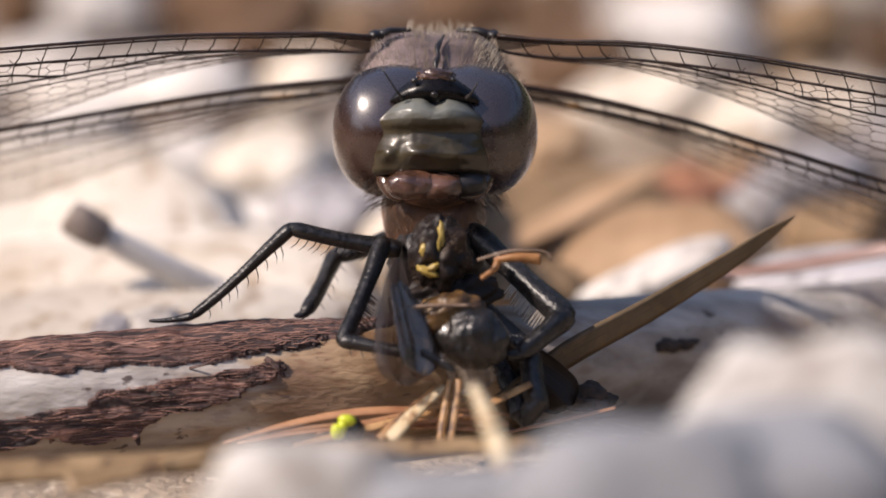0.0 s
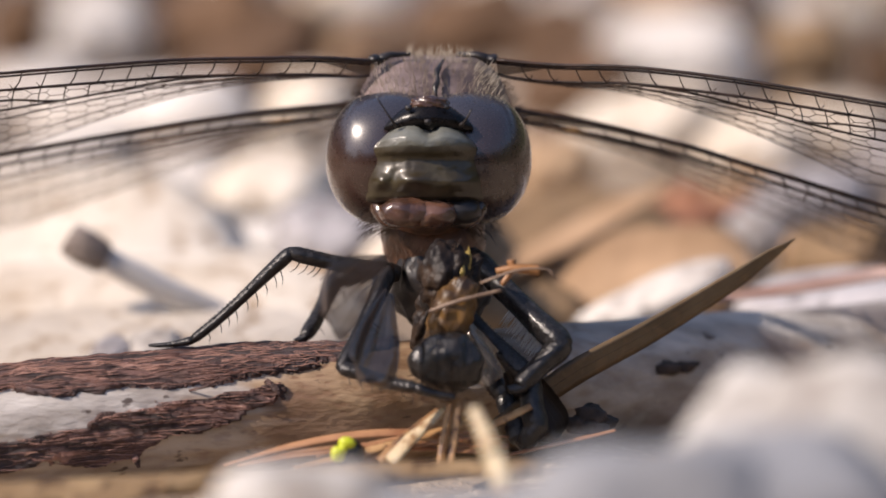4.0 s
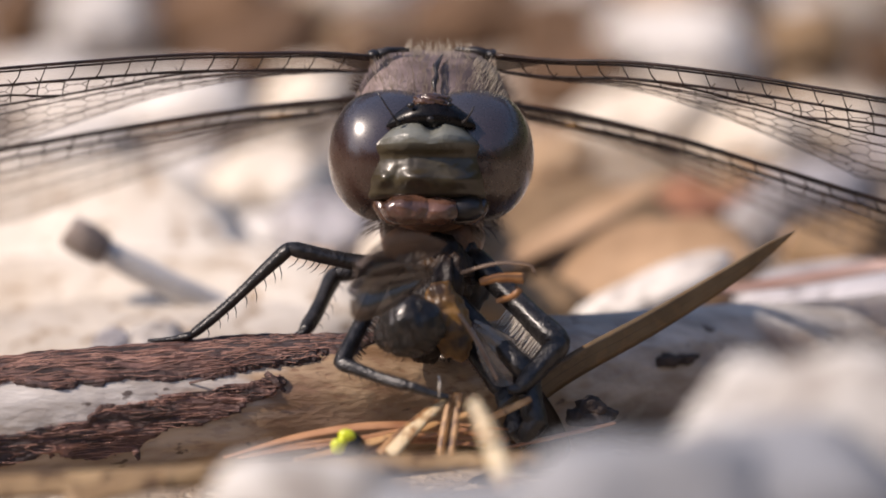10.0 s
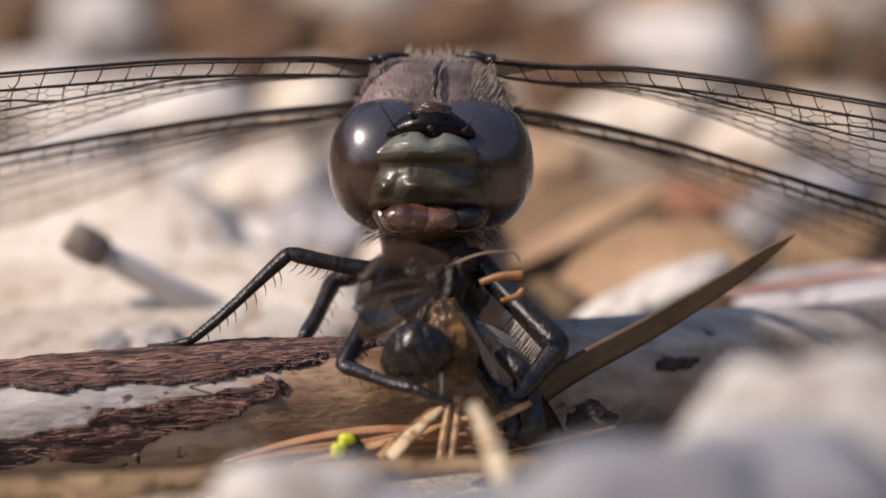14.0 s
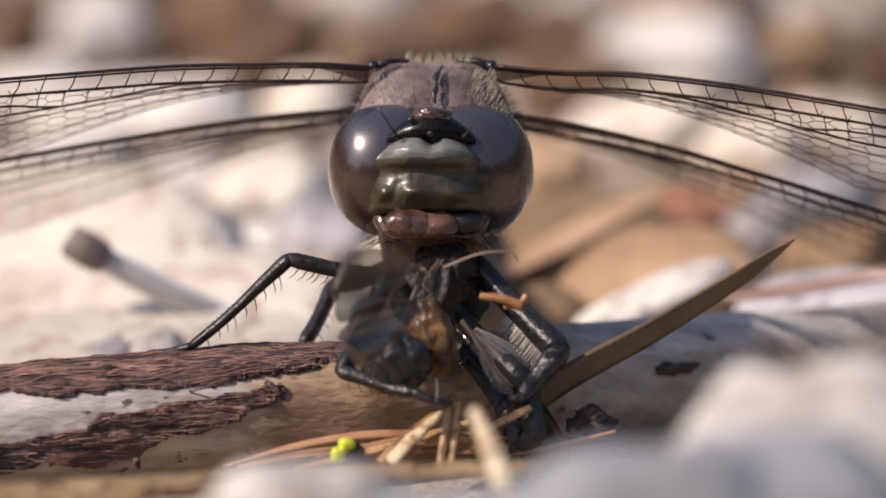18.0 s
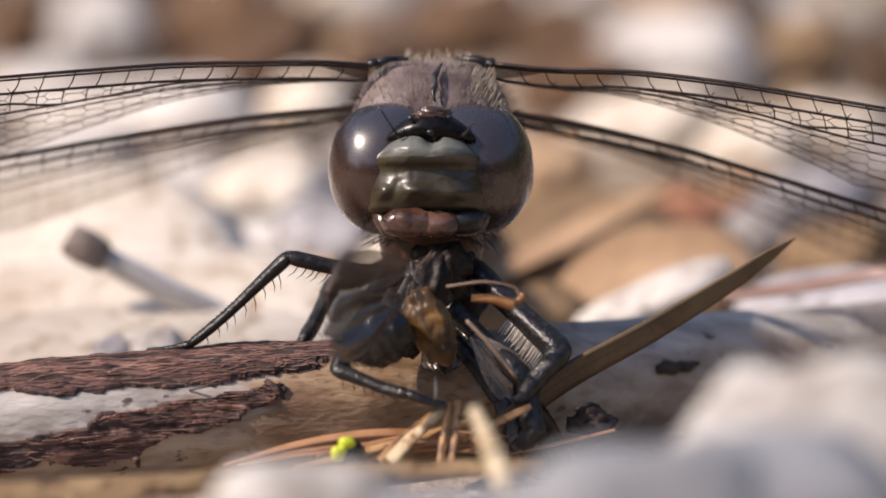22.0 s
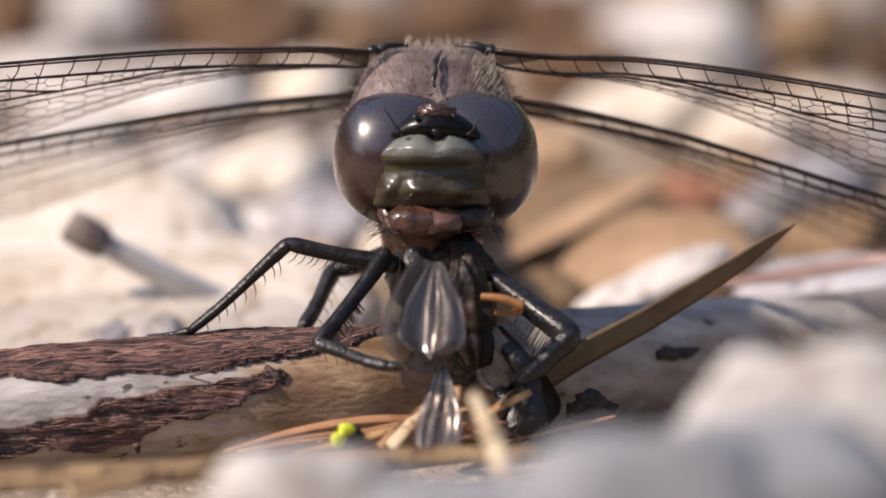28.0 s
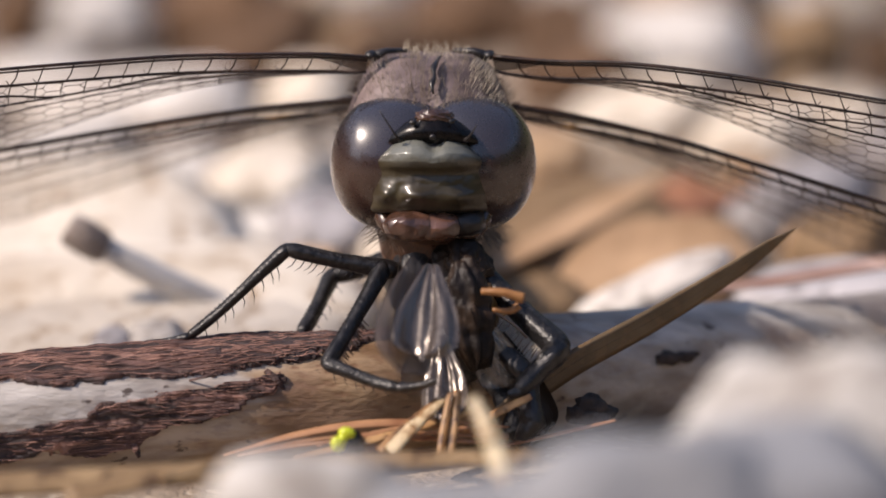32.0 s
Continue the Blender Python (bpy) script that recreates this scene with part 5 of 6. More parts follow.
def make_torso():
    """The fly's thorax: plates parted by furrows, with flush yellow marks."""
    bm = bmesh.new()
    got = bmesh.ops.create_icosphere(bm, subdivisions=5, radius=1.0)
    for v in got["verts"]:
        d = v.co.normalized()
        furrow = 0.10 * math.exp(-((d.x - 0.15 * d.z) / 0.07) ** 2) + 0.12 * math.exp(-((d.z + 0.25 + 0.3 * d.x * d.x) / 0.08) ** 2)
        v.co = Vector((d.x * 1.2, d.y * 1.05, d.z * 1.5)) * (1 - furrow + 0.24 * noise.noise(d * 2.1 + Vector((5, 0, 0))) + 0.09 * noise.noise(d * 5.5))
    ob = prey_part("torso", bm, M_PTORN, "black thorax with yellow marks")
    for x, z, rx, rz, lean in ((0.02, 0.66, 0.16, 0.58, 8), (-0.62, 0.18, 0.15, 0.26, 14), (-0.46, -0.70, 0.46, 0.17, 22), (-0.22, -0.50, 0.3, 0.12, -30)):
        m = blob(bmesh.new(), (x, -0.94 + 0.30 * x * x + 0.25 * z * z, z), (rx, 0.13, rz), 3, 0.42, 2.6, seed=x, turn=Matrix.Rotation(radians(lean), 3, "Y"))
        prey_part("yellow_mark", m, M_YELLOW, "yellow mark", parent=ob)
    rnd = random.Random(19)
    bm = bmesh.new()
    for k in range(160):
        z, a = rnd.uniform(-0.9, 0.95), rnd.uniform(0, 6.283)
        q = math.sqrt(1 - z * z)
        d = Vector((q * math.cos(a), q * math.sin(a), z))
        p = Vector((d.x * 1.12, d.y * 0.98, d.z * 1.4))
        tube(bm, [p, p + d * rnd.uniform(0.2, 0.4) + Vector((0, 0, 0.08))], [0.014, 0.004], 3, caps=False)
    prey_part("stubble", bm, M_DHAIR, "short dark bristles", parent=ob)
    return ob


def make_prey_wing(length, wide, mat, seed, folds, rv=0.045, pleat=0.02, top=0.0):
    """A broad, crumpled fly wing from its root at zero along its own -z, with veins."""
    bm = bmesh.new()

    def spot(u, v):
        half = wide * (0.12 + 0.88 * math.sin(math.pi * (0.03 + 0.58 * u)) ** 1.1) * (1 if u < 0.8 else math.sqrt(max(0.02, 1 - ((u - 0.8) / 0.2) ** 2.4)))
        y = folds * math.sin(v * 4.2 + seed) * u + 0.25 * math.sin(u * 3 + seed) + pleat * min(1, 2.5 * u) * math.sin(v * 10 + 2 * noise.noise(Vector((u * 1.5, v * 2, seed)))) + 0.07 * noise.noise(Vector((u * 4, v * 4, seed)))
        return Vector((v * half, y, top - u * length))

    rows = [[bm.verts.new(spot(i / 22, j / 14 - 1)) for j in range(29)] for i in range(23)]
    for a, b in zip(rows, rows[1:]):
        for j in range(28):
            bm.faces.new((a[j], a[j + 1], b[j + 1], b[j]))
    ob = prey_part("wing", bm, mat, "dark smoky crumpled fly wing")
    for v0, v1 in ((-0.98, -0.98), (-0.3, -0.6), (-0.1, -0.15), (0.1, 0.35), (0.25, 0.8), (0.98, 0.98)):
        vb = tube(bmesh.new(), [spot(i / 16, v0 + (v1 - v0) * i / 16) for i in range(17)], [rv * (1 - 0.04 * i) for i in range(17)], 5)
        prey_part("vein", vb, M_VEIN, "", parent=ob)
    for u, v0, v1 in ((0.45, -0.45, -0.12), (0.62, -0.14, 0.25), (0.5, 0.2, 0.5)):
        prey_part("cross_vein", tube(bmesh.new(), [spot(u, v0), spot(u, v1)], rv * 0.5, 4), M_VEIN, "", parent=ob)
    return ob


def make_prey_leg(pts, radii, mat, label):
    bm = tube(bmesh.new(), curve_pts([Vector(p) for p in pts], 16), [radii[0] + (radii[1] - radii[0]) * i / 15 for i in range(16)], 8)
    for k in range(5):
        p = Vector(pts[-1]).lerp(Vector(pts[-2]), k / 6)
        tube(bm, [p, p + Vector((0.1, 0.05, -0.16))], [0.015, 0.004], 3)
    return prey_part("leg", bm, mat, label)


BALL, BELLY, TORSO = make_abdomen_ball(), make_belly(), make_torso()
WING_A = make_prey_wing(5.0, 1.5, M_PWING, 1.0, 0.22, 0.016)
WING_B = make_prey_wing(4.4, 1.35, M_PFOLD, 2.3, 0.30, 0.016, 0.055)
WING_C = make_prey_wing(3.0, 0.95, M_PGREY, 4.1, 0.12, 0.018)
WING_D = make_prey_wing(4.4, 0.95, M_PDARKWING, 5.2, 0.2, 0.012, 0.0)
LEG_A = make_prey_leg(((0, 0, 0), (0.8, -0.15, 0.10), (1.7, -0.1, 0.02)), (0.14, 0.22), M_PLEG, "thick orange fly thigh")
LEG_B = make_prey_leg(((0.75, 0, 0), (0.5, -0.1, -0.30), (-0.15, -0.2, -0.50)), (0.19, 0.09), M_PLEG, "bent orange fly leg")
LEG_C = make_prey_leg(((0, 0, 0), (1.4, -0.3, 0.5), (2.6, -0.2, 0.55), (2.9, -0.2, 0.25)), (0.06, 0.035), M_PDULL, "thin brown fly leg sticking out")
LEG_D = make_prey_leg(((0, 0, 0), (1.0, -0.2, -0.9), (2.1, -0.1, -2.1)), (0.09, 0.07), M_PDULL, "thin brown fly leg hanging down")
TAIL = make_prey_wing(3.9, 0.98, M_PFOLD, 6.7, 0.15, 0.02, 0.06, 1.6)
# a white glint on the catch, modelled as a small pale stick
GLINT = prey_part("claw", tube(bmesh.new(), [(0, 0, 0.5), (0.03, 0, 0.1), (0.0, 0, -0.4)], [0.03, 0.055, 0.02], 6), M_CREST, "tiny pale stick standing for a glint on the catch")
KNOB = prey_part("halter", blob(bmesh.new(), (0, 0, 0), (0.42, 0.34, 0.36), 3, 0.15, 2), M_PSHINY, "small glossy black knob")


def make_chest():
    """The torn chest: lengthwise ridges of flesh with creases across."""
    bm = bmesh.new()
    for v in bmesh.ops.create_icosphere(bm, subdivisions=5, radius=1.0)["verts"]:
        d = v.co.normalized()
        turn = math.atan2(d.y, d.x)
        ridge = 0.09 * math.sin(turn * 8 + 2.2 * noise.noise(d * 1.4)) * math.sqrt(max(0.0, 1 - d.z * d.z))
        crease = -0.16 * math.exp(-((d.z - 0.28 + 0.2 * d.x) / 0.07) ** 2) - 0.12 * math.exp(-((d.z + 0.35) / 0.06) ** 2)
        v.co = Vector((d.x * 0.92, d.y * 0.78, d.z * 2.25)) * (1 + ridge + crease + 0.20 * noise.noise(d * 1.9 + Vector((11, 0, 0))) + 0.06 * noise.noise(d * 6))
    return prey_part("chest", bm, M_PTORN, "torn blackish-brown chest")


MASS = make_chest()


# ---- what moves ----
def slide(dx, dz):
    """A shift across and down in survey steps, in metres."""
    return TURN @ Vector((dx * UNIT, 0, -dz * UNIT)) * MM


def carry(ob, rows):
    """Keys a piece of the catch: seconds, survey place across and down, depth, lean, tip, turn in degrees and, if given, a roll about its own length."""
    tilt = TURN.to_4x4()
    walk(ob, [(t, in_metres(Matrix.Translation(at(a, b, w) - ORIGIN[PREY]) @ tilt @ Euler([radians(v) for v in (tip, lean, turn)]).to_matrix().to_4x4()
                            @ Matrix.Rotation(radians(roll[0] if roll else 0), 4, "Z"))) for t, a, b, w, lean, tip, turn, *roll in rows])


def work_leg(leg, rows):
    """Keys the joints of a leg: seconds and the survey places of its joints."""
    obs, lens, hint = leg
    keyed = [[] for _ in obs]
    for t, *joints in rows:
        for k, m in zip(keyed, leg_locals([at(*j) for j in joints], lens, hint)):
            k.append((t, m))
    for ob, k in zip(obs, keyed):
        walk(ob, k)


def motions():
    home = FLY.location.copy()
    walk(FLY, [(t, Matrix.Translation(home + slide(dx, dy))) for t, dx, dy in
        ((0, 2.7, -9.1), (0.5, 1.5, -8.3), (1, 1.5, -8.3), (1.5, 1.5, -6.9), (2, 2.7, -7.2), (2.5, 4.2, -8.3), (3, 4.2, -8.3), (3.5, 2.7, -6.8), (5.5, 1.5, -3.4),
         (6, 1.5, -1.3), (6.5, 1.2, -0.8), (7, 0.4, 0.4), (7.5, 0, -1.2), (8, 0, 0), (8.5, 0, 0.3), (9, 0, 0.4), (9.5, 0, 0.5), (10, 0, -0.7),
         (10.5, 0, -0.8), (11, 0.4, -0.8), (11.5, 0.4, 1.6), (12, 0.4, 1.7), (12.5, 0, 0.8), (13, 0, 0), (13.5, 0, 0), (14, -0.4, 1.8), (14.5, 0, 0.7),
         (16.5, -0.4, 2.3), (17, 0, 1.2), (17.5, -0.4, 2.3), (18, -0.4, 3.8), (18.5, -0.8, 0.4), (19, -0.8, 0.7), (19.5, -1.1, 2.3), (20, -1.5, 2.5), (20.5, -1.5, 1),
         (21, -1.5, 3.3), (21.5, -1.5, 2.4), (22, -1.5, 2.2), (22.5, -1.2, 2.6), (23, -1.5, 2.3), (23.5, -1.5, 2.7), (24, -1.5, 1.9), (24.5, -1.5, 1.4), (25, -1.5, -2),
         (25.5, -1.5, 0.1), (27.5, -1.5, -1.3), (28, -1.5, 2.9), (28.5, -1.2, 2.2), (29, -1.5, 3.9), (29.5, -1.2, 5.6), (30, -1.2, 7.4), (30.5, -1.5, 6.8), (31, -1.2, 4.7),
         (31.5, -0.8, 3), (32, -4.2, 5.6))])
    neck = HEAD.location.copy()
    nod = lambda t: 1.0 if t > 24.8 else 0.0               # the face is bowed from 25 s on
    walk(HEAD, [(t, Matrix.Translation(neck + slide(dx, dy - 10 * nod(t))) @ Matrix.Rotation(radians(7.5 * nod(t)), 4, "X")) for t, dx, dy in
        ((0, 3.9, -12.6), (0.5, 5.1, -7.1), (1, 4.6, -7.6), (1.5, 4.6, -6.9), (2, 2.4, -6.4), (2.5, -10.9, -0.5), (3, -6.8, -6.6), (3.5, -7.3, -6.8), (5.5, -1, -9.2),
         (6, -1.5, -3.6), (6.5, -1.2, -4.3), (7, -0.4, -4.9), (7.5, -1, -4.5), (8, 0, -4), (8.5, 0, -4), (9, -0.5, -3.9), (9.5, -0.5, -3), (10, 0, -3.6),
         (10.5, -0.5, -2.3), (11, 1.1, -6.4), (11.5, 0.1, -3.9), (12, 1.1, -1.2), (12.5, 1, -1.3), (13, 0, 0), (13.5, 0.5, -2.1), (14, 0.4, 2.6), (14.5, 0, 0.3),
         (16.5, 0.4, 0.4), (17, 1, -2), (17.5, 1.9, -3.2), (18, 0.4, 2.5), (18.5, 0.8, 3.2), (19, 0.8, 2.8), (19.5, 2.6, 2.8), (20, 1.5, 2.7), (20.5, 1, 3.8),
         (21, 1.5, 2.1), (21.5, 1.5, 3.5), (22, 1.5, 3.7), (22.5, 2.2, 1.4), (23, 1, 3.9), (23.5, 2.5, 5.6), (24, 3, 0.1), (24.5, 2, -1.6), (25, 10, 20.3),
         (25.5, 10, 11.9), (27.5, 9.9, 23.7), (28, 9.9, 24.2), (28.5, 11.9, 23.4), (29, 12.3, 22.6), (29.5, 11.9, 24.6), (30, 11.2, 21.9), (30.5, 9.9, 21.5), (31, 9.5, 22.6),
         (31.5, 10.8, 24.5), (32, 8, 24.1))])
    carry(BALL, [
        (0, 835, 638, -0.8, 96, 10, 0), (0.5, 838, 629.1, -0.8, 96, 10, 0), (1, 846, 610.5, -0.8, 96, 10, 0), (1.5, 815, 606.4, -0.8, 96, 10, 0), (2, 814, 611.2, -0.8, 96, 10, 0),
        (2.5, 795, 612.7, -0.8, 96, 10, 0), (3, 786, 618.4, -0.8, 96, 10, 0), (3.5, 790, 638.2, -0.8, 96, 10, 0), (5.5, 784, 639.2, -0.4, 68, 25, 0), (6, 692, 543.8, -0.4, 68, 25, 0),
        (6.5, 690, 559.1, -0.4, 68, 25, 0), (7, 718, 612, -0.4, 68, 25, 0), (7.5, 694, 532.2, -0.4, 68, 25, 0), (8, 690, 461.3, -0.4, 68, 25, 0), (8.5, 692, 598.9, -0.4, 68, 25, 0),
        (9, 720, 631.2, -0.4, 68, 25, 0), (9.5, 696, 544.2, -0.4, 68, 25, 0), (10, 725, 591.6, -0.4, 68, 25, 0), (11, 762, 652, -0.4, 68, 25, 0), (12, 745, 634.7, -0.4, 68, 25, 0),
        (13, 725, 645, -0.4, 68, 25, 0), (14, 736, 630.9, -0.4, 68, 25, 0), (14.5, 715, 625.4, -0.4, 68, 25, 0), (16.5, 715, 636.6, -0.4, 68, 25, 0), (17, 718, 644.6, -0.4, 68, 25, 0),
        (18, 702, 640.6, -0.4, 68, 25, 0), (19, 725, 664.9, -0.4, 68, 25, 0), (20, 695, 631.2, -0.4, 68, 25, 0), (21, 674, 647.4, -0.4, 68, 25, 0), (22, 668, 595.8, -0.4, 68, 25, 0),
        (23, 725, 634.3, -0.4, 68, 25, 0), (24, 725, 658.2, -0.4, 68, 25, 0), (25, 780, 650.7, 2.4, 0, 25, 0), (25.5, 800, 659.6, 2.4, 0, 25, 0), (27.5, 815, 646.3, 2.4, 0, 25, 0),
        (28, 815, 643.3, 2.4, 0, 25, 0), (29, 812, 643.1, 2.4, 0, 25, 0), (30, 812, 639.7, 2.4, 0, 25, 0), (31, 810, 645, 2.4, 0, 25, 0), (32, 805, 645.9, 2.4, 0, 25, 0)])
    carry(BELLY, [
        (0, 790, 598, -0.4, 75, 0, 0), (1, 858, 540.5, -0.4, 80, 0, 0), (1.5, 815, 526.4, -0.4, 78, 0, 0), (2, 816, 527.2, -0.4, 78, 0, 0), (3, 800, 528.4, -0.4, 72, 0, 0),
        (3.5, 800, 548.2, -0.4, 30, 0, 0), (5.5, 800, 558.2, 0.1, 10, 0, 0), (6, 764, 549.8, 0.5, -35, 0, 0), (7, 788, 588.0, 0.5, -25, 0, 0), (8, 774, 515.3, 0.5, -50, 0, 0),
        (9, 789, 597.2, 0.5, -15, 0, 0), (10, 794, 579.6, 0.5, -20, 0, 0), (11, 814, 618.0, 0.5, -10, 0, 0), (13, 794, 618.0, 0.5, -20, 0, 0), (14, 804, 602.9, 0.5, -20, 0, 0),
        (17, 789, 614.6, 0.5, -15, 0, 0), (18, 769, 594.6, 0.5, -20, 0, 0), (20, 774, 593.2, 0.5, -20, 0, 0), (22, 764, 576.8, 0.5, -25, 0, 0), (23, 794, 622.3, 0.5, -20, 0, 0),
        (24, 809, 630.2, 0.5, -15, 0, 0), (25, 830, 580.7, 1, -5, 0, 0), (28, 845, 590, 2.2, 0, 0, 0), (32, 845, 585, 2.2, 0, 0, 0)])
    carry(TORSO, [
        (0, 778, 488, 0.6, 0, 0, 0), (0.5, 780, 473.1, 0.6, 0, 0, 0), (1, 798, 466.5, 0.6, 0, 0, 0), (1.5, 785, 461.4, 0.6, 0, 0, 0), (2, 785, 455.2, 0.6, 0, 0, 0),
        (3, 768, 454.4, 0.6, 0, 0, 0), (3.5, 790, 478.2, 0.6, 10, 0, 50), (5.5, 790, 498.2, 1.3, 15, 0, 110), (6, 760, 463.8, 3.2, 20, 0, 160), (7, 780, 477.0, 3.2, 20, 0, 160),
        (8, 770, 469.3, 3.2, 20, 0, 160), (9, 775, 481.2, 3.2, 20, 0, 160), (10, 785, 493.6, 3.2, 20, 0, 160), (11, 800, 492.0, 3.2, 20, 0, 160), (13, 785, 482.0, 3.2, 20, 0, 160),
        (14, 790, 476.9, 3.2, 20, 0, 160), (17, 790, 478.6, 3.2, 20, 0, 160), (20, 790, 477.2, 3.2, 20, 0, 160), (23, 780, 476.3, 3.2, 20, 0, 160), (24, 795, 494.2, 3.2, 20, 0, 160),
        (25, 810, 492.7, 3.2, 20, 0, 160), (28, 820, 505.3, 3.2, 20, 0, 160), (32, 820, 497.9, 3.2, 20, 0, 160)])
    carry(WING_A, [
        (0, 712, 495, -1.4, 4, 0, 52), (1, 715, 490, -1.4, 0, 0, 52), (2, 712, 482.2, -1.4, 28, 0, 52), (2.5, 705, 477.7, -1.4, 35, 0, 52), (3, 712, 454.4, -1.4, 25, 0, 52),
        (3.5, 700, 458.2, -1.4, 60, 0, 52), (5.5, 690, 468.2, -1.4, 70, -30, 20, 30), (6, 700, 455, -1.4, 115, -44, 0, 45), (6.5, 725, 425, -1.4, 98, -20, 0, 70), (7, 735, 436, -1.4, 86, -46, 0, 70),
        (8, 705, 437, -1.4, 112, -30, 0, 55), (9, 772, 468, -1.4, 84, -44, 0, 45), (10, 790, 458, -1.4, 84, -44, 0, 52), (11, 800, 490, -1.4, 80, -44, 0, 45), (12, 775, 488, -1.4, 82, -42, 0, 45),
        (13, 770, 492, -1.4, 84, -44, 0, 45), (14, 795, 474, -1.4, 84, -44, 0, 48), (14.5, 780, 460, -1.4, 84, -44, 0, 48), (16.5, 770, 480, -1.4, 82, -42, 0, 50), (17, 765, 500, -1.4, 82, -42, 0, 55),
        (18, 745, 478, -1.4, 80, -44, 0, 30), (19, 775, 490, -1.4, 78, -48, 0, 35), (20, 735, 472, -1.4, 78, -48, 0, 30), (21, 755, 490, -1.4, 76, -46, 0, 30), (22, 730, 478, -1.4, 78, -44, 0, 35),
        (23, 715, 476, -1.4, 76, -44, 0, 25), (24, 765, 490, -1.4, 66, -44, 0, 25), (25, 742, 462, -1.6, 15, -4, -3, 4), (25.5, 750, 470, -1.6, 12, -4, -3, 5), (27.5, 752, 476.3, -1.2, 9, -26, -3, 42),
        (28, 752, 478.3, -1.2, 9, -26, -3, 42), (29, 752, 480.1, -1.2, 8, -26, -3, 42), (30, 752, 479.7, -1.2, 8, -26, -3, 42), (31, 748, 480, -1.2, 9, -26, -3, 42), (32, 742, 473.9, -1.2, 10, -26, -3, 42)])
    carry(WING_B, [
        (0, 702, 512, -1.2, -2, -12, 52), (1, 695, 492, -1.2, -4, -28, 30), (2, 615, 512, -1.2, -38, 0, 52, 25), (2.5, 600, 515, -1.2, -35, 0, 52, 25), (3, 596, 500, -1.2, -28, 0, 52, 20), (3.5, 660, 513.2, -1.2, 20, 0, 52),
        (5.5, 720, 508.2, -1.2, 45, -30, 20), (6, 690, 421.8, -1.2, 100, -48, 0, 30), (7, 740, 445, -1.2, 65, -48, 0, 40), (8, 700, 447.3, -1.2, 95, -48, 0, 40), (9, 762, 512, -1.2, 82, -38, 0, 30),
        (10, 772, 500, -1.2, 80, -38, 0, 35), (11, 790, 530, -1.2, 74, -38, 0, 30), (12, 762, 538, -1.2, 76, -34, 0, 30), (13, 762, 540, -1.2, 82, -36, 0, 30), (14, 780, 520, -1.2, 78, -38, 0, 35),
        (16.5, 762, 525, -1.2, 76, -38, 0, 40), (18, 745, 540, -1.2, 68, -40, 0, 20), (19, 770, 545, -1.2, 62, -42, 0, 20), (20, 738, 535, -1.2, 64, -42, 0, 20), (21, 745, 550, -1.2, 62, -40, 0, 20),
        (22, 715, 530, -1.2, 66, -40, 0, 20), (23, 705, 530, -1.2, 64, -40, 0, 15), (24, 750, 550, -1.2, 40, -30, 0, 10), (25, 775, 530.7, -1.5, -4, -2, -3), (25.5, 775, 509.6, -1.5, 0, -2, -3),
        (27.5, 772, 486.3, -1.1, 2, -28, -3), (28, 772, 483.3, -1.1, 2, -28, -3), (30, 772, 484.7, -1.1, 2, -28, -3), (31, 770, 485, -1.1, 3, -28, -3), (32, 765, 480, -1.1, 4, -28, -3)])
    carry(WING_C, [
        (0, 800, 608, 1.2, -20, 0, 0), (1, 840, 588.5, 1.2, -30, 0, 0), (3, 830, 572.4, 1.2, -30, 0, 0), (3.5, 820, 558.2, 1.2, -25, 0, 0), (5.5, 810, 558.2, 1.2, -20, 0, 0),
        (6, 805, 590, 1.2, -22, 0, 0), (8, 790, 607.3, 1.2, -24, 0, 0), (9, 832, 590, 1.4, -38, 0, 0), (13, 838, 575, 1.4, -42, 0, 0), (20, 838, 585, 1.4, -42, 0, 0),
        (24, 830, 595, 1.4, -36, 0, 0), (25, 820, 580.7, 1.2, -25, 0, 0), (28, 850, 583.3, 1.2, -20, 0, 0), (32, 850, 575.9, 1.2, -20, 0, 0)])
    carry(LEG_A, [
        (0, 880, 498, -0.9, 0, 0, 0), (1, 880, 468.5, -0.9, -5, 0, 0), (2, 880, 467.2, -0.9, -5, 0, 0), (3, 880, 467.4, -0.9, 0, 0, 0), (5.5, 860, 498.2, -0.9, 0, 0, 0),
        (6, 850, 491.8, -0.9, 10, 0, 0), (7, 850, 515, -0.9, 10, 0, 0), (8, 830, 477.3, -0.9, 70, 0, 0), (9, 845, 524.2, -0.9, -8, 0, 0), (10, 850, 511.6, -0.9, -5, 0, 0),
        (11, 845, 520, -0.9, -15, 0, 0), (13, 840, 515, -0.9, -5, 0, 0), (14, 850, 504.9, -0.9, -10, 0, 0), (17, 855, 511.6, -0.9, 15, 0, 0), (19, 840, 526.9, -0.9, 10, 0, 0),
        (20, 835, 525.2, -0.9, -15, 0, 0), (21, 845, 541.4, -0.9, 20, 0, 0), (23, 825, 512.3, -0.9, 0, 0, 0), (24, 850, 527.2, -0.9, 5, 0, 0), (25, 855, 540.7, -0.9, 0, 0, 0),
        (28, 852, 548, -0.9, 14, 0, 0), (30, 850, 553, -0.9, 14, 0, 0), (32, 852, 532, -0.9, 10, 0, 0)])
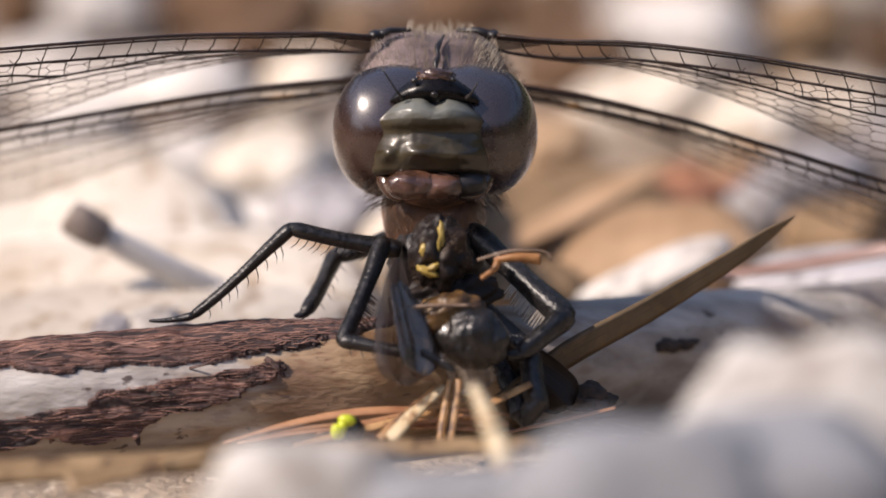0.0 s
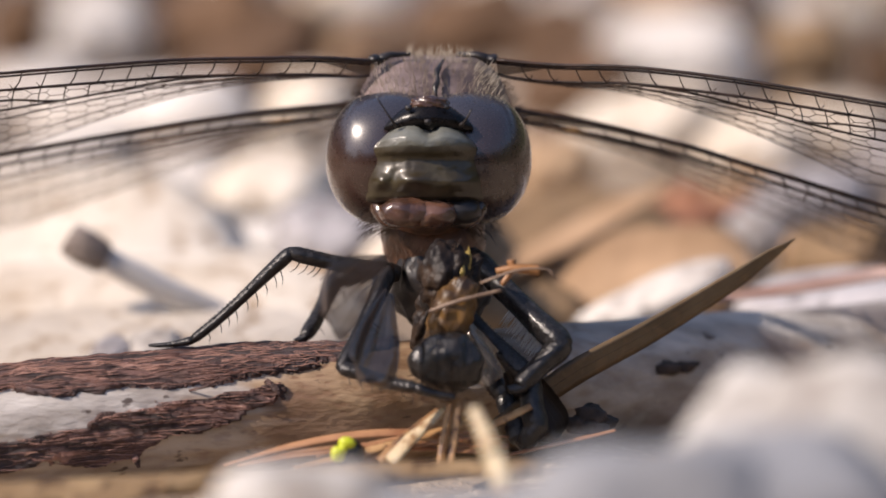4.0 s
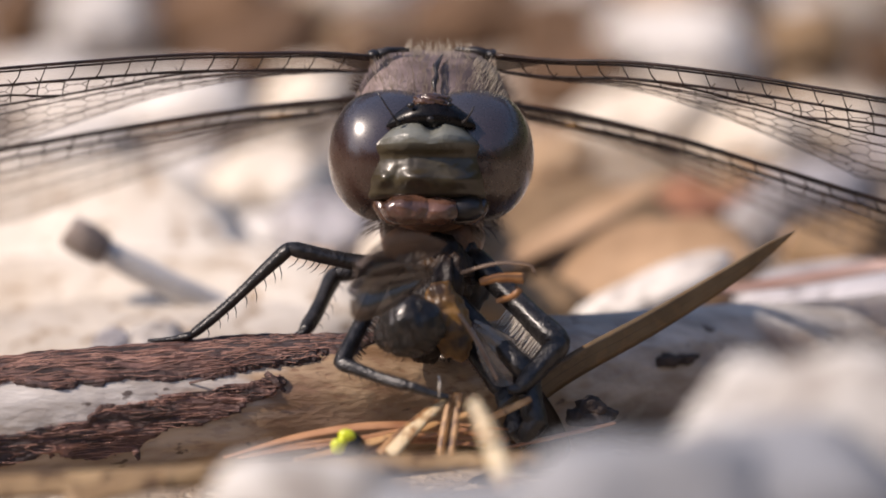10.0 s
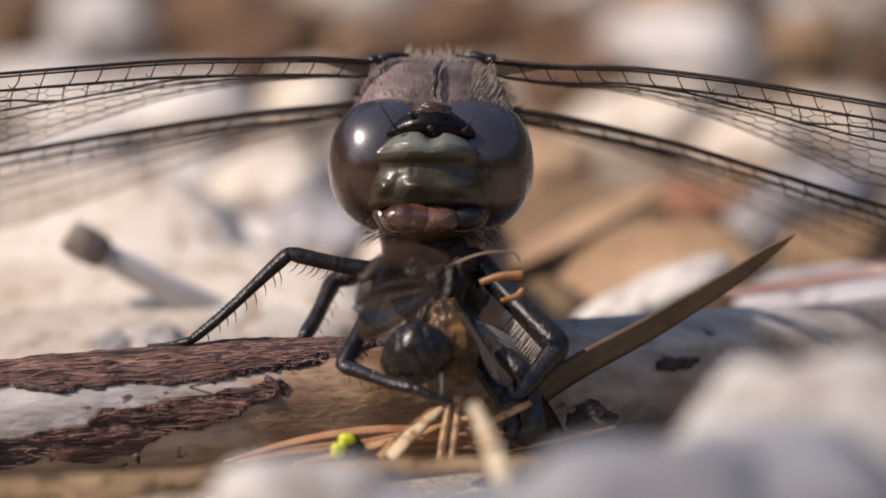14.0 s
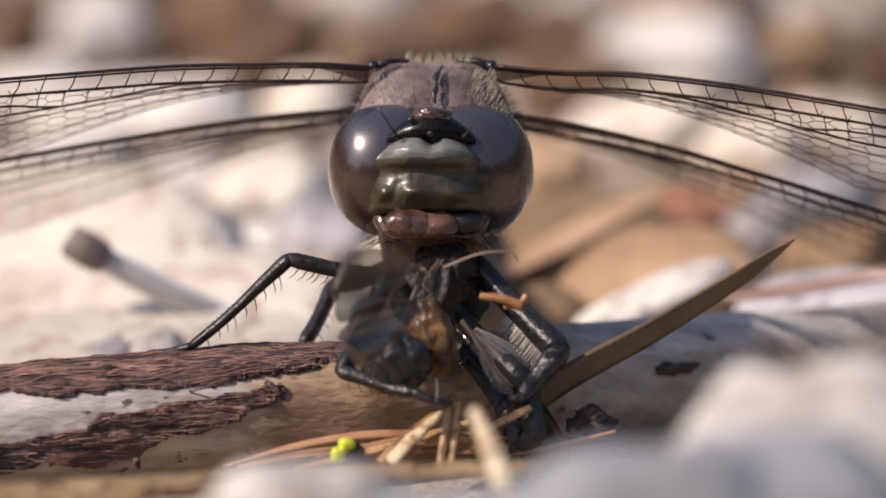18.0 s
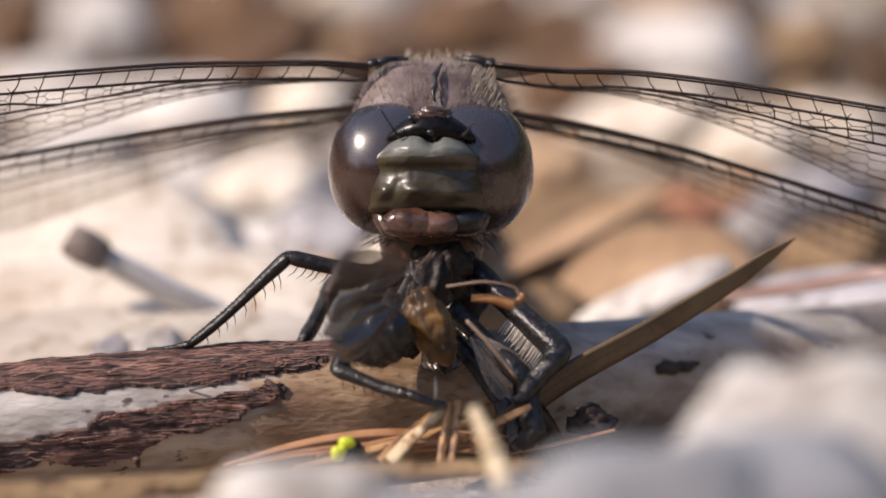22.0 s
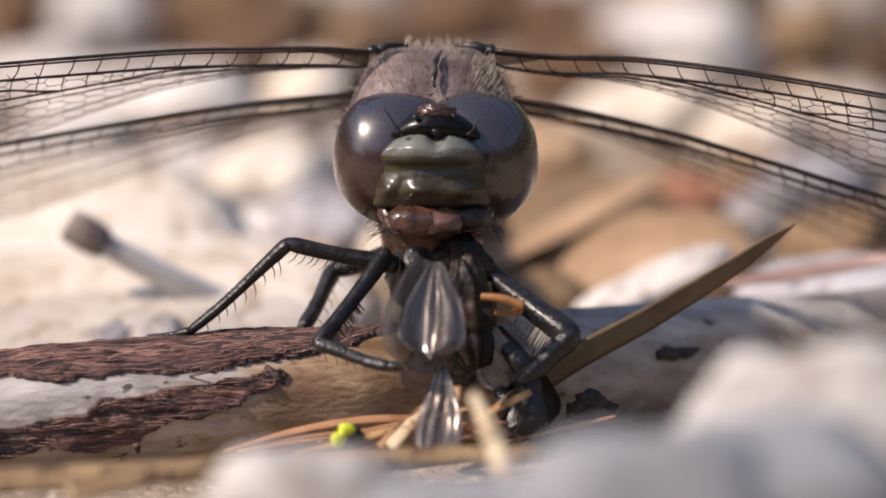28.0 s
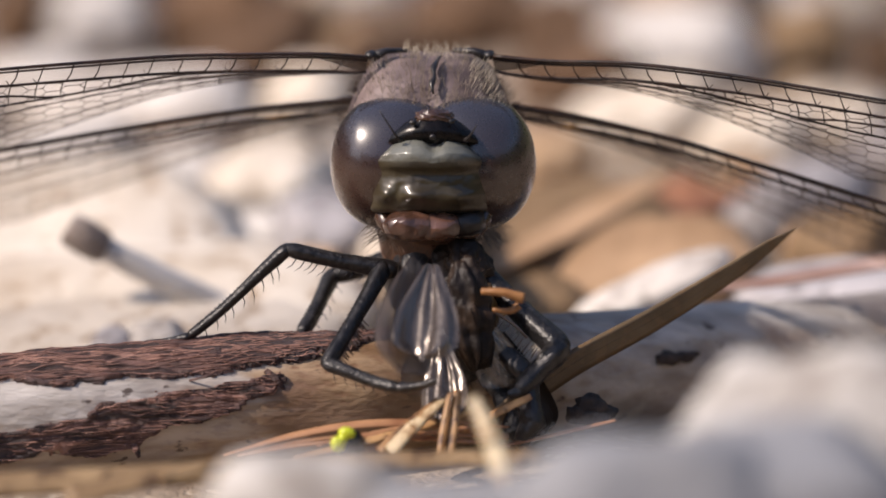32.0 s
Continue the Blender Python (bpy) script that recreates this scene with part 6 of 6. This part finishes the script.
    carry(LEG_B, [
        (0, 850, 508, -0.8, -20, 0, 0), (1, 880, 498.5, -0.8, -60, 0, 0), (2, 880, 507.2, -0.8, -60, 0, 0), (3, 870, 492.4, -0.8, -60, 0, 0), (5.5, 895, 478.2, -0.8, 0, 0, 0),
        (6, 890, 491.8, -0.8, 0, 0, 0), (8, 885, 497.3, -0.8, 0, 0, 0), (9, 885, 524.2, -0.8, 0, 0, 0), (13, 890, 515, -0.8, 0, 0, 0), (17, 900, 516.6, -0.8, 0, 0, 0),
        (20, 895, 525.2, -0.8, 10, 0, 0), (23, 890, 514.3, -0.8, 5, 0, 0), (25, 872, 555.7, -0.4, 0, 0, 0), (28, 890, 558, -0.4, 20, 0, 0), (30, 888, 566, -0.4, 20, 0, 0),
        (32, 886, 546, -0.4, 20, 0, 0)])
    carry(LEG_C, [
        (0, 845, 498, -1.2, 5, 0, 0), (1, 868, 468.5, -1.2, -8, 0, 0), (2, 868, 452.2, -1.2, -15, 0, 0), (2.5, 862, 457.7, -1.2, -15, 0, 0), (3, 862, 452.4, -1.2, -15, 0, 0),
        (3.5, 850, 488.2, -1.2, 0, 0, 0), (5.5, 850, 508.2, -1.2, 0, 0, 0), (6, 830, 491.8, -1.2, 0, 0, 0), (8, 850, 477.3, -1.2, -10, 0, 0), (9, 830, 549.2, -1.2, 30, 0, 0),
        (11, 800, 440, -1.2, -20, 0, 0), (11.5, 790, 475.1, -1.2, 0, 0, 0), (13, 790, 480, -1.2, 0, 0, 0), (17, 780, 466.6, -1.2, -5, 0, 0), (19, 790, 474.9, -1.2, 4, 0, 0),
        (20, 780, 475.2, -1.2, 5, 0, 0), (21, 790, 476.4, -1.2, 0, 0, 0), (23, 790, 534.3, -1.2, 25, 0, 0), (24, 790, 512.2, -1.2, 10, 0, 0), (25, 810, 510.7, -1.2, 20, 0, 0),
        (28, 850, 563, 1.8, 50, 0, 0), (32, 850, 556, 1.8, 50, 0, 0)])
    carry(LEG_D, [
        (0, 700, 586, -1, -48, 0, 0), (1, 735, 558.5, -1, -68, 0, 0), (2, 738, 559.2, -1, -70, 0, 0), (3, 720, 562.4, -1, -68, 0, 0), (5.5, 830, 528.2, -1, -20, 0, 0),
        (6, 800, 541.8, -1, 10, 0, 0), (9, 810, 569.2, -1, 15, 0, 0), (13, 815, 560, -1, 15, 0, 0), (20, 820, 565.2, -1, 10, 0, 0), (24, 830, 572.2, -1, 0, 0, 0),
        (25, 830, 580.7, -0.4, 10, 0, 0), (28, 850, 593, 1.4, 5, 0, 0), (32, 850, 586, 1.4, 5, 0, 0)])
    carry(WING_D, [
        (0, 875, 618, 1.6, -44, 0, 0), (1, 880, 608.5, 1.6, -46, 0, 0), (2, 890, 612.2, 1.6, -46, 0, 0), (3, 890, 607.4, 1.6, -45, 0, 0), (3.5, 880, 603.2, 1.6, -38, 0, 0),
        (5.5, 912, 650, 1.6, -22, 0, 0), (6, 914, 658, 1.6, -20, 0, 0), (13, 914, 655, 1.6, -20, 0, 0), (24, 914, 665, 1.6, -20, 0, 0), (25, 905, 650, 1.6, -22, 0, 0),
        (28, 880, 603.3, 1.6, -27, 0, 0), (32, 885, 605.9, 1.6, -23, 0, 0)])
    carry(GLINT, [
        (0, 790, 638, 2, 0, 0, 0), (5.5, 785, 638.2, 1, 0, 0, 0), (6, 790, 681.8, -1.5, 0, 0, 0), (7, 779, 687, -2.2, 0, 0, 0), (9, 775, 699.2, -2.2, 0, 0, 0),
        (12, 782, 690.7, -2.2, 0, 0, 0), (17, 775, 686.6, -2.2, 0, 0, 0), (20, 770, 693.2, -2.2, 0, 0, 0), (22, 770, 688.8, -2.2, 0, 0, 0), (24, 775, 702.2, -1, 0, 0, 0),
        (25, 790, 650.7, 2, 0, 0, 0), (32, 790, 655.9, 2, 0, 0, 0)])
    carry(KNOB, [
        (0, 745, 583, 0, 0, 0, 0), (1, 742, 548.5, -0.6, 0, 0, 0), (2, 748, 543.2, -0.6, 0, 0, 0), (3, 735, 542.4, -0.6, 0, 0, 0), (3.5, 750, 543.2, 0, 0, 0, 0),
        (5.5, 770, 518.2, 1.5, 0, 0, 0), (32, 800, 535.9, 1.5, 0, 0, 0)])
    carry(MASS, [
        (0, 785, 565, 1.0, 80, 0, 0), (1, 800, 545, 1.2, 78, 0, 0), (3, 795, 535, 1.2, 76, 0, 0), (3.5, 790, 540, 1.2, 45, 0, 0), (5.5, 775, 518.2, 1.4, 20, 0, 0), (6, 750, 521.8, 1.3, 20, 0, 0), (7, 762, 545, 1.3, 18, 0, 0),
        (8, 755, 487.3, 1.3, 40, 0, 0), (9, 768, 559.2, 1.3, 15, 0, 0), (13, 772, 560, 1.3, 18, 0, 0), (17, 768, 551.6, 1.3, 18, 0, 0), (20, 755, 550.2, 1.3, 20, 0, 0),
        (22, 745, 538.8, 1.3, 22, 0, 0), (24, 770, 572.2, 1.3, 12, 0, 0), (25, 810, 570.7, 1.0, 0, 0, 0), (27.5, 832, 580, 0.9, -8, 0, 0), (32, 832, 575, 0.9, -8, 0, 0)])
    carry(TAIL, [
        (0, 800, 598, 3.5, 0, -26, -8), (3.5, 800, 558.2, 3.5, 0, -26, -8), (5.5, 800, 558.2, 3.5, 0, -26, -8), (24, 790, 572.2, 3.5, 0, -26, -8), (25, 780, 630.7, 1.2, 0, -26, -8),
        (25.5, 765, 689.6, -2, 0, -26, -8), (27.5, 755, 741.3, -3.4, -4, -26, -8), (28, 778, 738.3, -3.4, 0, -26, -8), (29, 782, 728.1, -3.4, 0, -26, -8), (30, 778, 734.7, -3.4, 0, -26, -8),
        (31, 778, 730, -3.4, 0, -26, -8), (31.5, 783, 711.4, -1.6, -5, -26, -8), (32, 783, 670.9, -0.2, -8, -26, -8)])
    work_leg(FORE_LEFT, [
        (0, (674, 476, 3.2), (606, 643, -0.2), (760, 673, -1.4), (825, 718, -1.8)), (1, (654, 476.5, 3.2), (598, 640.5, -0.2), (750, 666.5, -1.4), (810, 706.5, -1.8)),
        (2, (664, 485.2, 3.2), (600, 647.2, -0.2), (745, 667.2, -1.4), (800, 707.2, -1.8)), (3, (679, 480.4, 3.2), (595, 657.4, -0.2), (745, 682.4, -1.4), (800, 702.4, -1.8)),
        (3.5, (684, 481.2, 3.2), (602, 653.2, -0.2), (740, 688.2, -1.4), (800, 703.2, -1.8)), (6, (686, 484.8, 3.2), (608, 651.8, -0.2), (735, 693.8, -1.4), (800, 713.8, -1.8)),
        (7, (686, 483, 3.2), (606, 651, -0.2), (730, 693, -1.4), (790, 715, -1.8)), (9, (684, 487.2, 3.2), (604, 649.2, -0.2), (690, 685.2, -1.4), (780, 714.2, -1.8)),
        (13, (689, 478, 3.2), (606, 650, -0.2), (735, 692, -1.4), (800, 712, -1.8)), (17, (689, 474.6, 3.2), (604, 651.6, -0.2), (735, 686.6, -1.4), (800, 708.6, -1.8)),
        (20, (684, 478.2, 3.2), (600, 650.2, -0.2), (735, 695.2, -1.4), (800, 710.2, -1.8)), (23, (682, 477.3, 3.2), (594, 652.3, -0.2), (735, 699.3, -1.4), (790, 716.3, -1.8)),
        (24.5, (682, 486.7, 3.2), (594, 658.7, -0.2), (730, 708.7, -1.4), (790, 723.7, -1.8)), (25, (682, 468.7, 3.2), (612, 650.7, -0.2), (705, 690.7, -1.4), (770, 700.7, -1.8)),
        (27.5, (686, 474.3, 3.2), (555, 636.3, -0.2), (700, 671.3, -1.4), (790, 666.3, -1.8)), (28, (684, 471.3, 3.2), (558, 635.3, -0.2), (705, 673.3, -1.4), (795, 658.3, -1.8)),
        (29, (686, 471.1, 3.2), (560, 638.1, -0.2), (705, 673.1, -1.4), (795, 668.1, -1.8)), (30, (686, 472.7, 3.2), (560, 649.7, -0.2), (710, 686.7, -1.4), (780, 659.7, -1.8)),
        (31, (684, 473, 3.2), (575, 655, -0.2), (715, 695, -1.4), (780, 675, -1.8)), (32, (682, 483.9, 3.2), (578, 660.9, -0.2), (720, 699.9, -1.4), (770, 685.9, -1.8))])
    work_leg(FORE_RIGHT, [
        (0, (838, 458, 3.8), (1000, 610, 0.8), (930, 663, 0.2), (910, 673, 0.1)), (1, (838, 448.5, 3.8), (1008, 600.5, 0.8), (935, 658.5, 0.2), (915, 668.5, 0.1)),
        (2, (838, 447.2, 3.8), (1008, 602.2, 0.8), (935, 657.2, 0.2), (915, 667.2, 0.1)), (3, (838, 460.4, 3.8), (998, 612.4, 0.8), (930, 667.4, 0.2), (910, 677.4, 0.1)),
        (6, (838, 459.8, 3.8), (992, 619.8, 0.8), (930, 691.8, 0.2), (910, 701.8, 0.1)), (9, (838, 467.2, 3.8), (990, 621.2, 0.8), (930, 689.2, 0.2), (910, 699.2, 0.1)),
        (13, (838, 458, 3.8), (994, 622, 0.8), (930, 695, 0.2), (910, 705, 0.1)), (17, (838, 454.6, 3.8), (996, 620.6, 0.8), (930, 688.6, 0.2), (910, 698.6, 0.1)),
        (20, (838, 463.2, 3.8), (998, 621.2, 0.8), (930, 695.2, 0.2), (910, 705.2, 0.1)), (24, (838, 470.2, 3.8), (1000, 618.2, 0.8), (935, 692.2, 0.2), (915, 702.2, 0.1)),
        (25, (838, 468.7, 3.8), (990, 570.7, 0.8), (930, 630.7, 0.2), (910, 640.7, 0.1)), (27.5, (838, 484.3, 3.8), (1005, 614.3, 0.8), (935, 686.3, 0.2), (915, 696.3, 0.1)),
        (28, (838, 481.3, 3.8), (1012, 615.3, 0.8), (935, 688.3, 0.2), (915, 698.3, 0.1)), (30, (838, 472.7, 3.8), (1012, 622.7, 0.8), (935, 694.7, 0.2), (915, 704.7, 0.1)),
        (32, (838, 473.9, 3.8), (1000, 630.9, 0.8), (930, 695.9, 0.2), (910, 705.9, 0.1))])


motions()
